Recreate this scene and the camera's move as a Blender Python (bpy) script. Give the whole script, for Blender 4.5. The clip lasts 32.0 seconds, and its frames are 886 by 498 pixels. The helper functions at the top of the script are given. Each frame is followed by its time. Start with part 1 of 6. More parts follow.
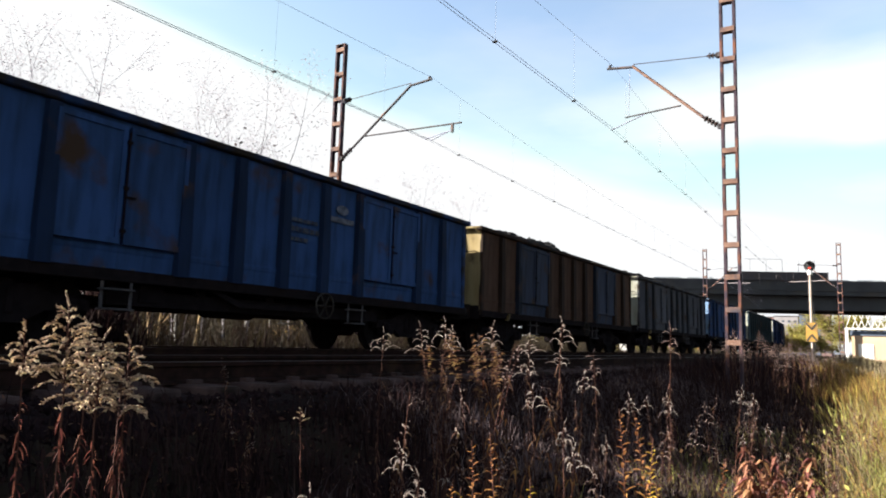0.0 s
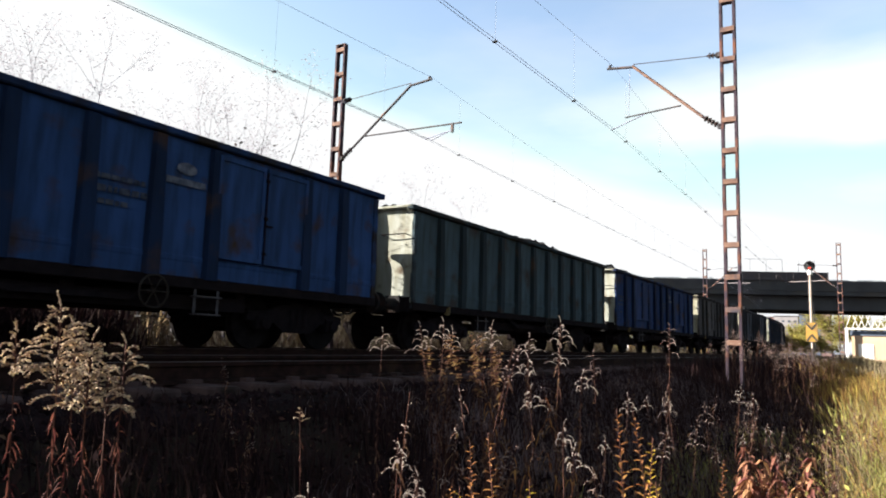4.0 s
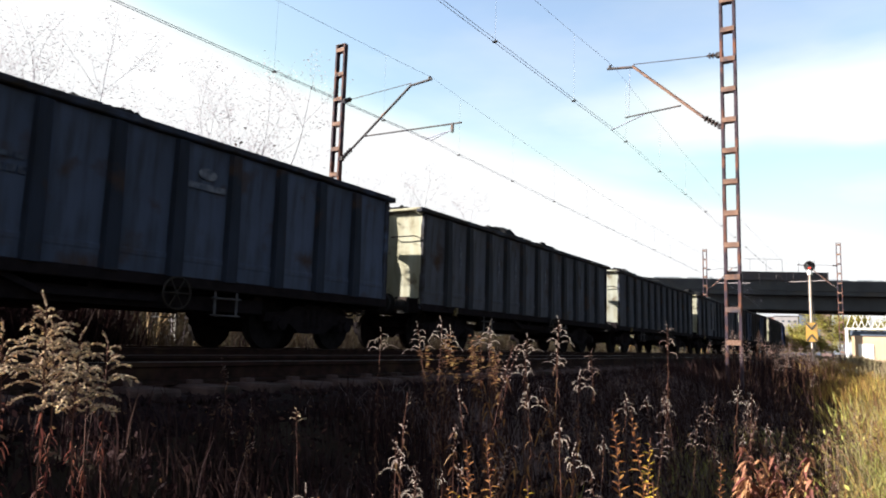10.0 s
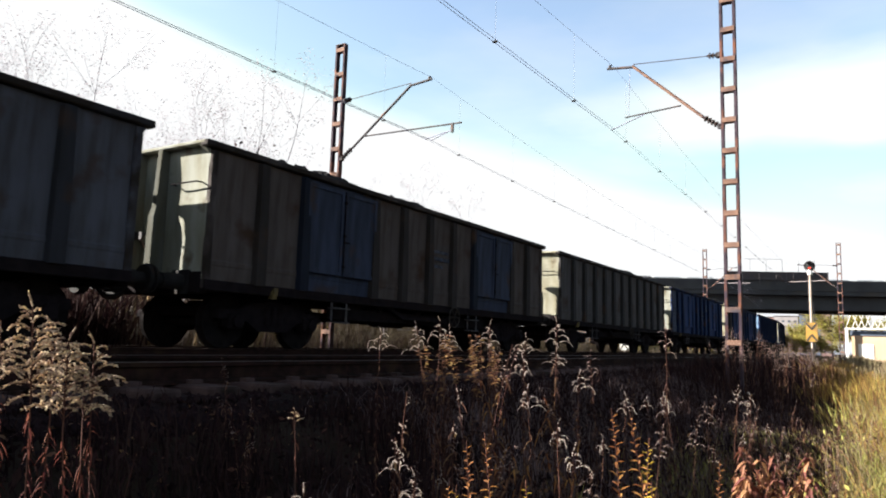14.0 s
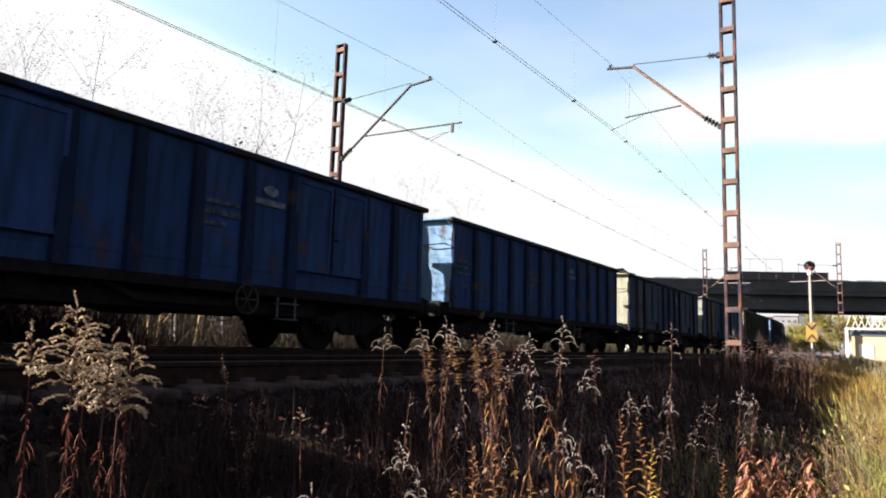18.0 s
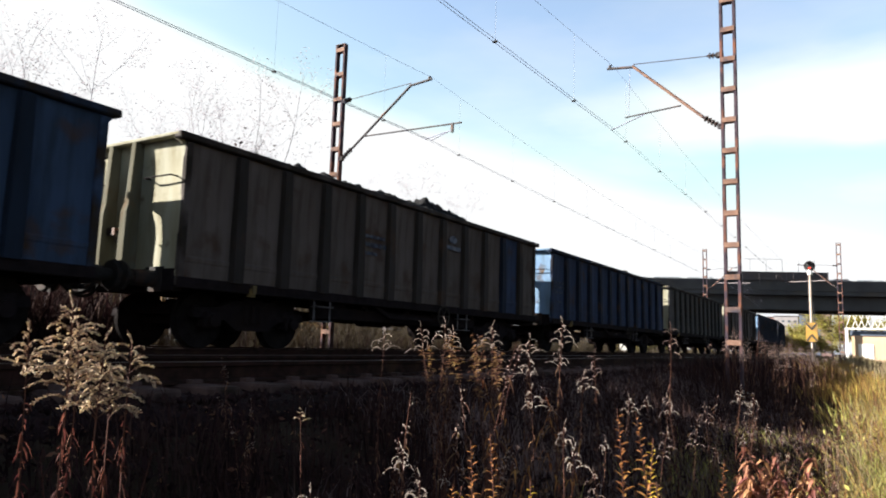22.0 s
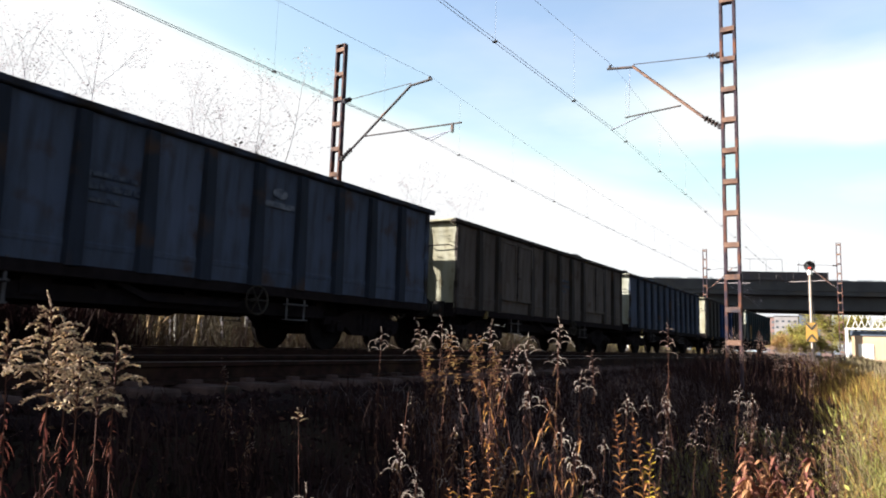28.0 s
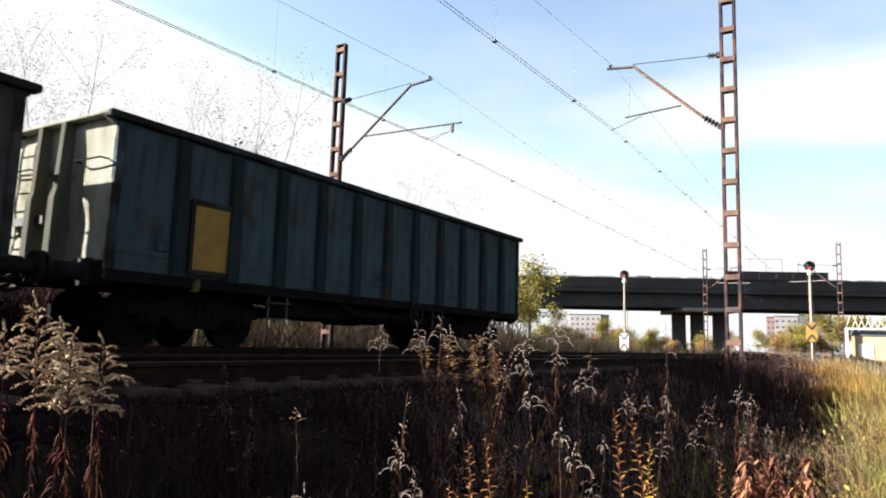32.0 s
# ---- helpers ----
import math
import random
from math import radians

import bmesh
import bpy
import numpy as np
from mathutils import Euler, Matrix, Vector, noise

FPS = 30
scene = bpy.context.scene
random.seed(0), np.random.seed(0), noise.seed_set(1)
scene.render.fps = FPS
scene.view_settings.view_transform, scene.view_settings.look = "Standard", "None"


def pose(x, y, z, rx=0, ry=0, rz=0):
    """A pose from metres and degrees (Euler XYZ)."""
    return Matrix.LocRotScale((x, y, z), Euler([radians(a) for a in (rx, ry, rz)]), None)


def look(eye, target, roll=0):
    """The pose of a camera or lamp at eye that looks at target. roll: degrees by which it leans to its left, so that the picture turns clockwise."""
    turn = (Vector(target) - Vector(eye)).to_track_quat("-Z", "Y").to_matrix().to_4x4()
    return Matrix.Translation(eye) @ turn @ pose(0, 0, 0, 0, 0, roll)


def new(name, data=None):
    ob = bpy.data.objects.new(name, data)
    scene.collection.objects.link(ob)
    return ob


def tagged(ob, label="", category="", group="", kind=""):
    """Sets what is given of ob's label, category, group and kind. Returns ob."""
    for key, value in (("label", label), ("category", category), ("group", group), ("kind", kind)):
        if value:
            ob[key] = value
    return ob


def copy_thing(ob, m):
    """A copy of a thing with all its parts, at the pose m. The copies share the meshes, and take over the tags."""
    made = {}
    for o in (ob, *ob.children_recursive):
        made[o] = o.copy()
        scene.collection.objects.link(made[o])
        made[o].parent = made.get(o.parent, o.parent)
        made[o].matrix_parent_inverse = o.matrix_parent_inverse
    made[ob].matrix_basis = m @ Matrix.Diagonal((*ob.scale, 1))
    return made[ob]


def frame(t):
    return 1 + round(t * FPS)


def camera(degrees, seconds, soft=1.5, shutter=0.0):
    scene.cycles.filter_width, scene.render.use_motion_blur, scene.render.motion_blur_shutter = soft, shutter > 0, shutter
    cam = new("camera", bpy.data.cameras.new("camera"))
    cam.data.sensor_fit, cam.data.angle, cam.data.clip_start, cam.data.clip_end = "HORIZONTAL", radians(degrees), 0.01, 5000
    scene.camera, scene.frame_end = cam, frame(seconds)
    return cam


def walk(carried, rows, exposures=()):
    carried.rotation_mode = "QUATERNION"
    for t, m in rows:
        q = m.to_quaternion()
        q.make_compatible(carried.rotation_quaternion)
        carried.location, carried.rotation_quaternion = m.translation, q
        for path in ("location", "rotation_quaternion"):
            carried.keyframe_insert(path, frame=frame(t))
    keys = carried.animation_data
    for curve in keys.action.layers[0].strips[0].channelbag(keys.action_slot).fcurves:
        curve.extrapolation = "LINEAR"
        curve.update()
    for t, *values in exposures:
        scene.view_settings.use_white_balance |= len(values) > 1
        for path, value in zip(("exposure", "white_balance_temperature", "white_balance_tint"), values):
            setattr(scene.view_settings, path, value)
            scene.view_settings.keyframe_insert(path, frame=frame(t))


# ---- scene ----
# ---- camera ----
# x runs along the track away from the viewer, y across it towards the train, z = 0 on the rail heads.
EYE = (0.0, 0.0, 0.23)
TURN, TILT, LEAN = radians(32.08), radians(7.436), 1.815
cam = camera(63.93, 32.0, soft=1.9, shutter=0.06)
AIM = (EYE[0] + math.cos(TURN) * math.cos(TILT), EYE[1] + math.sin(TURN) * math.cos(TILT), EYE[2] + math.sin(TILT))
walk(cam, [(0.0, look(EYE, AIM, LEAN)), (32.0, look(EYE, AIM, LEAN))])

# ---- light ----
SUN_FROM = Vector((-1.0, 1.82, 0.90)).normalized()
SUN_EL = math.asin(SUN_FROM.z)
SUN_ROT = math.atan2(SUN_FROM.x, SUN_FROM.y) % (2 * math.pi)
CLOUD = (0.946, 0.020, 0.308)
scene.view_settings.exposure = 2.12

world = bpy.data.worlds.new("sky")
scene.world = world
world.use_nodes = True
wt = world.node_tree
wt.nodes.clear()
w_out = wt.nodes.new("ShaderNodeOutputWorld")
w_bg = wt.nodes.new("ShaderNodeBackground")
w_sky = wt.nodes.new("ShaderNodeTexSky")
w_sky.sky_type, w_sky.sun_disc = "NISHITA", False
w_sky.sun_elevation, w_sky.sun_rotation = SUN_EL, SUN_ROT
w_sky.air_density, w_sky.dust_density, w_sky.ozone_density = 1.0, 1.2, 1.5
w_co = wt.nodes.new("ShaderNodeTexCoord")
w_map = wt.nodes.new("ShaderNodeMapping")
w_map.inputs["Scale"].default_value = (1.6, 1.6, 5.5)
w_noise = wt.nodes.new("ShaderNodeTexNoise")
w_noise.inputs["Scale"].default_value, w_noise.inputs["Detail"].default_value = 1.7, 5.0
w_ramp = wt.nodes.new("ShaderNodeValToRGB")
w_ramp.color_ramp.elements[0].position, w_ramp.color_ramp.elements[1].position = 0.42, 0.62
w_mix = wt.nodes.new("ShaderNodeMixRGB")
w_bw = wt.nodes.new("ShaderNodeRGBToBW")
w_gain = wt.nodes.new("ShaderNodeMath")
w_gain.operation, w_gain.inputs[1].default_value = "MULTIPLY", 2.5
w_map.inputs["Location"].default_value = (0.0, 0.0, 0.0)
w_bg.inputs["Strength"].default_value = 0.046
wt.links.new(w_sky.outputs["Color"], w_bw.inputs["Color"])
wt.links.new(w_bw.outputs["Val"], w_gain.inputs[0])
w_tint = wt.nodes.new("ShaderNodeVectorMath")
w_tint.operation, w_tint.inputs[0].default_value = "SCALE", (0.92, 1.0, 1.10)
wt.links.new(w_gain.outputs[0], w_tint.inputs["Scale"])
wt.links.new(w_tint.outputs["Vector"], w_mix.inputs["Color2"])
wt.links.new(w_co.outputs["Generated"], w_map.inputs["Vector"])
wt.links.new(w_map.outputs["Vector"], w_noise.inputs["Vector"])
wt.links.new(w_noise.outputs["Fac"], w_ramp.inputs["Fac"])
# white haze along the horizon
w_low = wt.nodes.new("ShaderNodeMapRange")
w_low.interpolation_type = "SMOOTHSTEP"
w_low.inputs["From Min"].default_value, w_low.inputs["From Max"].default_value = 0.165, 0.25
w_low.inputs["To Min"].default_value, w_low.inputs["To Max"].default_value = 1.0, 0.0
w_sepz = wt.nodes.new("ShaderNodeSeparateXYZ")
w_max = wt.nodes.new("ShaderNodeMath")
w_max.operation = "MAXIMUM"
wt.links.new(w_co.outputs["Generated"], w_sepz.inputs[0])
# it stands higher towards the sun
w_side = wt.nodes.new("ShaderNodeVectorMath")
w_side.operation, w_side.inputs[1].default_value = "DOT_PRODUCT", (0.135, -0.266, 0)
w_lift = wt.nodes.new("ShaderNodeMath")
w_lift.operation = "ADD"
wt.links.new(w_co.outputs["Generated"], w_side.inputs[0])
wt.links.new(w_side.outputs["Value"], w_lift.inputs[0])
wt.links.new(w_sepz.outputs["Z"], w_lift.inputs[1])
w_rag = wt.nodes.new("ShaderNodeMath")
w_rag.operation, w_rag.inputs[1].default_value = "MULTIPLY_ADD", -0.09
wt.links.new(w_noise.outputs["Fac"], w_rag.inputs[0])
wt.links.new(w_lift.outputs[0], w_rag.inputs[2])
wt.links.new(w_rag.outputs[0], w_low.inputs["Value"])
wt.links.new(w_low.outputs["Result"], w_max.inputs[0])
# one long streak of thin cloud
w_off = wt.nodes.new("ShaderNodeVectorMath")
w_off.operation, w_off.inputs[1].default_value = "SUBTRACT", CLOUD
w_str = wt.nodes.new("ShaderNodeVectorMath")
w_str.operation, w_str.inputs[1].default_value = "MULTIPLY", (2.6, 2.6, 14.5)
w_len = wt.nodes.new("ShaderNodeVectorMath")
w_len.operation = "LENGTH"
w_fray = wt.nodes.new("ShaderNodeMath")
w_fray.operation, w_fray.inputs[1].default_value = "MULTIPLY_ADD", -1.6
w_cloud = wt.nodes.new("ShaderNodeMapRange")
w_cloud.interpolation_type = "SMOOTHSTEP"
w_cloud.inputs["From Min"].default_value, w_cloud.inputs["From Max"].default_value = -0.5, 0.35
w_cloud.inputs["To Min"].default_value, w_cloud.inputs["To Max"].default_value = 1.0, 0.0
wt.links.new(w_co.outputs["Generated"], w_off.inputs[0])
wt.links.new(w_off.outputs["Vector"], w_str.inputs[0])
wt.links.new(w_str.outputs["Vector"], w_len.inputs[0])
wt.links.new(w_noise.outputs["Fac"], w_fray.inputs[0])
wt.links.new(w_len.outputs["Value"], w_fray.inputs[2])
wt.links.new(w_fray.outputs[0], w_cloud.inputs["Value"])
w_thin = wt.nodes.new("ShaderNodeMath")
w_thin.operation, w_thin.inputs[1].default_value = "MULTIPLY", 0.3
w_pair = wt.nodes.new("ShaderNodeMath")
w_pair.operation = "MAXIMUM"
wt.links.new(w_ramp.outputs["Color"], w_thin.inputs[0])
wt.links.new(w_thin.outputs[0], w_pair.inputs[0])
wt.links.new(w_cloud.outputs["Result"], w_pair.inputs[1])
wt.links.new(w_pair.outputs[0], w_max.inputs[1])
w_veil = wt.nodes.new("ShaderNodeMath")
w_veil.operation, w_veil.inputs[1].default_value, w_veil.inputs[2].default_value = "MULTIPLY_ADD", 0.74, 0.26
wt.links.new(w_max.outputs[0], w_veil.inputs[0])
wt.links.new(w_veil.outputs[0], w_mix.inputs["Fac"])
w_clear = wt.nodes.new("ShaderNodeVectorMath")
w_clear.operation, w_clear.inputs[1].default_value = "MULTIPLY", (1.4, 1.53, 1.56)
wt.links.new(w_sky.outputs["Color"], w_clear.inputs[0])
wt.links.new(w_clear.outputs["Vector"], w_mix.inputs["Color1"])
# haze: the sky grows brighter towards the sun
w_dot = wt.nodes.new("ShaderNodeVectorMath")
w_dot.operation, w_dot.inputs[1].default_value = "DOT_PRODUCT", SUN_FROM
w_glow = wt.nodes.new("ShaderNodeMapRange")
w_glow.inputs["From Min"].default_value, w_glow.inputs["From Max"].default_value = -0.9, -0.25
w_glow.interpolation_type = "SMOOTHSTEP"
w_glow.inputs["To Min"].default_value, w_glow.inputs["To Max"].default_value = 0.07, 1.05
w_mul = wt.nodes.new("ShaderNodeVectorMath")
w_mul.operation = "SCALE"
wt.links.new(w_co.outputs["Generated"], w_dot.inputs[0])
wt.links.new(w_dot.outputs["Value"], w_glow.inputs["Value"])
wt.links.new(w_mix.outputs["Color"], w_mul.inputs[0])
# and fainter overhead, where the air is thinner
w_sep = wt.nodes.new("ShaderNodeSeparateXYZ")
w_high = wt.nodes.new("ShaderNodeMapRange")
w_high.interpolation_type = "SMOOTHSTEP"
w_high.inputs["From Min"].default_value, w_high.inputs["From Max"].default_value = 0.44, 0.85
w_high.inputs["To Min"].default_value, w_high.inputs["To Max"].default_value = 1.0, 0.12
w_both = wt.nodes.new("ShaderNodeMath")
w_both.operation = "MULTIPLY"
wt.links.new(w_co.outputs["Generated"], w_sep.inputs[0])
wt.links.new(w_sep.outputs["Z"], w_high.inputs["Value"])
wt.links.new(w_glow.outputs["Result"], w_both.inputs[0])
wt.links.new(w_high.outputs["Result"], w_both.inputs[1])
wt.links.new(w_both.outputs[0], w_mul.inputs["Scale"])
# the veil of haze is no brighter beside the sun than elsewhere
w_even = wt.nodes.new("ShaderNodeVectorMath")
w_even.operation, w_even.inputs[1].default_value = "MINIMUM", (5.1, 5.15, 5.2)
wt.links.new(w_mul.outputs["Vector"], w_even.inputs[0])
wt.links.new(w_even.outputs["Vector"], w_bg.inputs["Color"])
wt.links.new(w_bg.outputs["Background"], w_out.inputs["Surface"])

sun = new("sun", bpy.data.lights.new("sun", "SUN"))
sun.data.energy, sun.data.angle, sun.data.color = 5.0, radians(0.53), (1.0, 0.95, 0.87)
sun.matrix_world = look(SUN_FROM * 50, (0, 0, 0))

# ---- materials ----
def material(name, base, rough=0.8, metal=0.0, second=None, scale=6.0, spots=None, spot_scale=1.2, spot_amount=0.5, bump=0.2, bump_scale=60.0, by_object=False, vary=0.0, see_through=0.0, spec=0.5, streak=1.0):
    """A surface with a fine mottle of two tones, larger stains and a bump."""
    m = bpy.data.materials.new(name)
    m.use_nodes = True
    nt = m.node_tree
    bsdf = nt.nodes["Principled BSDF"]
    co = nt.nodes.new("ShaderNodeTexCoord")
    fine = nt.nodes.new("ShaderNodeTexNoise")
    fine.inputs["Scale"].default_value, fine.inputs["Detail"].default_value = scale, 6.0
    runs = nt.nodes.new("ShaderNodeMapping")
    runs.inputs["Scale"].default_value = (1, 1, streak)
    nt.links.new(co.outputs["Object"], runs.inputs["Vector"])
    nt.links.new(runs.outputs["Vector"], fine.inputs["Vector"])
    tone = nt.nodes.new("ShaderNodeMixRGB")
    info = nt.nodes.new("ShaderNodeObjectInfo")
    if by_object:
        nt.links.new(info.outputs["Color"], tone.inputs["Color1"])
        dark = nt.nodes.new("ShaderNodeMixRGB")
        dark.blend_type, dark.inputs["Fac"].default_value = "MULTIPLY", 1.0
        dark.inputs["Color2"].default_value = (*(second or (0.6, 0.58, 0.55)), 1)
        nt.links.new(info.outputs["Color"], dark.inputs["Color1"])
        nt.links.new(dark.outputs["Color"], tone.inputs["Color2"])
    else:
        tone.inputs["Color1"].default_value = (*base, 1)
        tone.inputs["Color2"].default_value = (*(second or [c * 0.6 for c in base]), 1)
    ramp = nt.nodes.new("ShaderNodeValToRGB")
    ramp.color_ramp.elements[0].position, ramp.color_ramp.elements[1].position = 0.38, 0.64
    nt.links.new(fine.outputs["Fac"], ramp.inputs["Fac"])
    nt.links.new(ramp.outputs["Color"], tone.inputs["Fac"])
    last = tone.outputs["Color"]
    if spots:
        big = nt.nodes.new("ShaderNodeTexNoise")
        big.inputs["Scale"].default_value, big.inputs["Detail"].default_value = spot_scale, 8.0
        big.noise_dimensions = "4D"
        nt.links.new(co.outputs["Object"], big.inputs["Vector"])
        shift = nt.nodes.new("ShaderNodeMath")
        shift.operation, shift.inputs[1].default_value = "MULTIPLY", 37.0
        nt.links.new(info.outputs["Random"], shift.inputs[0])
        nt.links.new(shift.outputs[0], big.inputs["W"])
        ramp2 = nt.nodes.new("ShaderNodeValToRGB")
        ramp2.color_ramp.elements[0].position = 0.68 - 0.3 * spot_amount
        ramp2.color_ramp.elements[1].position = 0.78 - 0.2 * spot_amount
        nt.links.new(big.outputs["Fac"], ramp2.inputs["Fac"])
        stain = nt.nodes.new("ShaderNodeMixRGB")
        stain.inputs["Color2"].default_value = (*spots, 1)
        nt.links.new(ramp2.outputs["Color"], stain.inputs["Fac"])
        nt.links.new(last, stain.inputs["Color1"])
        last = stain.outputs["Color"]
    if vary:
        geo = nt.nodes.new("ShaderNodeNewGeometry")
        hsv = nt.nodes.new("ShaderNodeHueSaturation")
        rng = nt.nodes.new("ShaderNodeMapRange")
        rng.inputs["To Min"].default_value, rng.inputs["To Max"].default_value = 1 - vary, 1 + vary
        nt.links.new(geo.outputs["Random Per Island"], rng.inputs["Value"])
        nt.links.new(rng.outputs["Result"], hsv.inputs["Value"])
        hue = nt.nodes.new("ShaderNodeMapRange")
        hue.inputs["To Min"].default_value, hue.inputs["To Max"].default_value = 0.5 - vary * 0.06, 0.5 + vary * 0.06
        nt.links.new(geo.outputs["Random Per Island"], hue.inputs["Value"])
        nt.links.new(hue.outputs["Result"], hsv.inputs["Hue"])
        nt.links.new(last, hsv.inputs["Color"])
        last = hsv.outputs["Color"]
    nt.links.new(last, bsdf.inputs["Base Color"])
    bsdf.inputs["Roughness"].default_value, bsdf.inputs["Metallic"].default_value = rough, metal
    bsdf.inputs["Specular IOR Level"].default_value = spec
    if bump:
        grain = nt.nodes.new("ShaderNodeTexNoise")
        grain.inputs["Scale"].default_value, grain.inputs["Detail"].default_value = bump_scale, 4.0
        nt.links.new(co.outputs["Object"], grain.inputs["Vector"])
        bp = nt.nodes.new("ShaderNodeBump")
        bp.inputs["Strength"].default_value, bp.inputs["Distance"].default_value = bump, 0.02
        nt.links.new(grain.outputs["Fac"], bp.inputs["Height"])
        nt.links.new(bp.outputs["Normal"], bsdf.inputs["Normal"])
    if see_through:
        tr = nt.nodes.new("ShaderNodeBsdfTranslucent")
        nt.links.new(last, tr.inputs["Color"])
        mx = nt.nodes.new("ShaderNodeMixShader")
        mx.inputs["Fac"].default_value = see_through
        out = nt.nodes["Material Output"]
        nt.links.new(bsdf.outputs["BSDF"], mx.inputs[1])
        nt.links.new(tr.outputs["BSDF"], mx.inputs[2])
        nt.links.new(mx.outputs["Shader"], out.inputs["Surface"])
    return m


PAINT = material("wagon_paint", (0.3, 0.3, 0.3), 0.8, spec=0.12, second=(0.62, 0.58, 0.52), scale=5.0, spots=(0.045, 0.027, 0.018), spot_scale=1.5, spot_amount=0.36, bump=0.3, bump_scale=9.0, by_object=True, streak=0.16)
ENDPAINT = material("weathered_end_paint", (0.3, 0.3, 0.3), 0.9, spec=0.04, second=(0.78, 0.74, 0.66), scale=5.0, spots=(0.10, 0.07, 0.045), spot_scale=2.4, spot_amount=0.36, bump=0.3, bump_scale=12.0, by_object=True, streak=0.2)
DIRTY = material("sooty_paint", (0.3, 0.3, 0.3), 0.85, spec=0.12, second=(0.45, 0.42, 0.4), scale=3.0, spots=(0.02, 0.015, 0.012), spot_scale=2.0, spot_amount=0.9, bump=0.3, bump_scale=20.0, by_object=True)
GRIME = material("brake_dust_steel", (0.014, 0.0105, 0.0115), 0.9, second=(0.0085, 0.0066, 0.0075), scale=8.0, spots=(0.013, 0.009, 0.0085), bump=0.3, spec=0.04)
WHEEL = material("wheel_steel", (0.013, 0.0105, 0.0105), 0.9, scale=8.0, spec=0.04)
COAL = material("coal", (0.013, 0.013, 0.0142), 0.95, spec=0.12, second=(0.0072, 0.0072, 0.0078), scale=14.0, bump=0.9, bump_scale=14.0)
CHALK = material("worn_white_lettering", (0.075, 0.085, 0.11), 0.8, spec=0.1, second=(0.016, 0.022, 0.04), scale=7.0, bump=0)
EMBLEMW = material("faded_white_paint", (0.15, 0.16, 0.19), 0.8, spec=0.1, second=(0.04, 0.05, 0.075), scale=6.0, bump=0)
# pale pinkish tone that holds the sunlight on the steady tubes
SUNLITTUBE = material("galvanised_tube", (0.5, 0.42, 0.42), 0.6, 0.2, bump=0)
YELLOW = material("faded_yellow_paint", (0.36, 0.20, 0.03), 0.7, second=(0.26, 0.14, 0.025), scale=5.0, spots=(0.12, 0.07, 0.03), spot_amount=0.4)
OLDYELLOW = material("sooty_yellow_paint", (0.12, 0.08, 0.02), 0.8, second=(0.05, 0.035, 0.012), scale=9.0)
MAST = material("rusty_mast_steel", (0.21, 0.12, 0.085), 0.85, spec=0.25, second=(0.12, 0.068, 0.052), scale=4.0, spots=(0.06, 0.05, 0.06), spot_scale=3.0, spot_amount=0.6, bump=0.4)
# the mast legs are darker than the batten plates
LEGSTEEL = material("dark_mast_paint", (0.05, 0.034, 0.045), 0.85, spec=0.2, second=(0.03, 0.021, 0.03), scale=5.0, spots=(0.15, 0.06, 0.036), spot_scale=2.5, spot_amount=0.65)
DARKSTEEL = material("dark_weathered_steel", (0.06, 0.055, 0.06), 0.8, second=(0.035, 0.03, 0.035), scale=6.0, spots=(0.12, 0.06, 0.04), spot_scale=3.0, spot_amount=0.4)
SOOTYSTEEL = material("sooty_steel", (0.02, 0.018, 0.018), 0.8, spec=0.15, second=(0.011, 0.01, 0.01), scale=6.0, spots=(0.04, 0.022, 0.016), spot_scale=3.0, spot_amount=0.4)
STEPSTEEL = material("bare_step_steel", (0.075, 0.07, 0.075), 0.8, spec=0.2, second=(0.045, 0.04, 0.04), scale=8.0, bump=0)
WIRE = material("copper_wire", (0.30, 0.31, 0.40), 0.7, second=(0.2, 0.2, 0.28), bump=0)
INSUL = material("brown_porcelain", (0.03, 0.018, 0.016), 0.25, bump=0)
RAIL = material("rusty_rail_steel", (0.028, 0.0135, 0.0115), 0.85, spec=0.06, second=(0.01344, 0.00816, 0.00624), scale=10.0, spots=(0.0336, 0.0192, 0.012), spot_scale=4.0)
RAILTOP = material("worn_rail_head", (0.12, 0.09, 0.075), 0.6, 0.5, second=(0.06, 0.04, 0.03), scale=5.0)
CONCRETE = material("weathered_concrete", (0.32, 0.30, 0.27), 0.9, second=(0.22, 0.2, 0.18), scale=6.0, spots=(0.1, 0.08, 0.065), spot_scale=2.0, spot_amount=0.5, bump=0.3)
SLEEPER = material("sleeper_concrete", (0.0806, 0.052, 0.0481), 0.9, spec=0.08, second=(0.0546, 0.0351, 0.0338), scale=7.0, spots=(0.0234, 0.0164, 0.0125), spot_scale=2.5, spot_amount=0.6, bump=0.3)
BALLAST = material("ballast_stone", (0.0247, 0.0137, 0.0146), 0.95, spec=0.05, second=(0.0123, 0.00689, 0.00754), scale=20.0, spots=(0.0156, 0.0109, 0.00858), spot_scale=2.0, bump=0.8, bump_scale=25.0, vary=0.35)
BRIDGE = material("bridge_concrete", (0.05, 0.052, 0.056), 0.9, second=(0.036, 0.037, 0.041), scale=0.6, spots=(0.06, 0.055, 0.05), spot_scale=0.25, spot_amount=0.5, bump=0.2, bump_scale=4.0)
WHITE = material("white_enamel", (0.75, 0.74, 0.7), 0.5, second=(0.6, 0.58, 0.54), scale=5.0, spots=(0.3, 0.24, 0.18), spot_scale=5.0, spot_amount=0.3)
SIGNBLACK = material("black_sign_paint", (0.02, 0.02, 0.02), 0.6, bump=0)
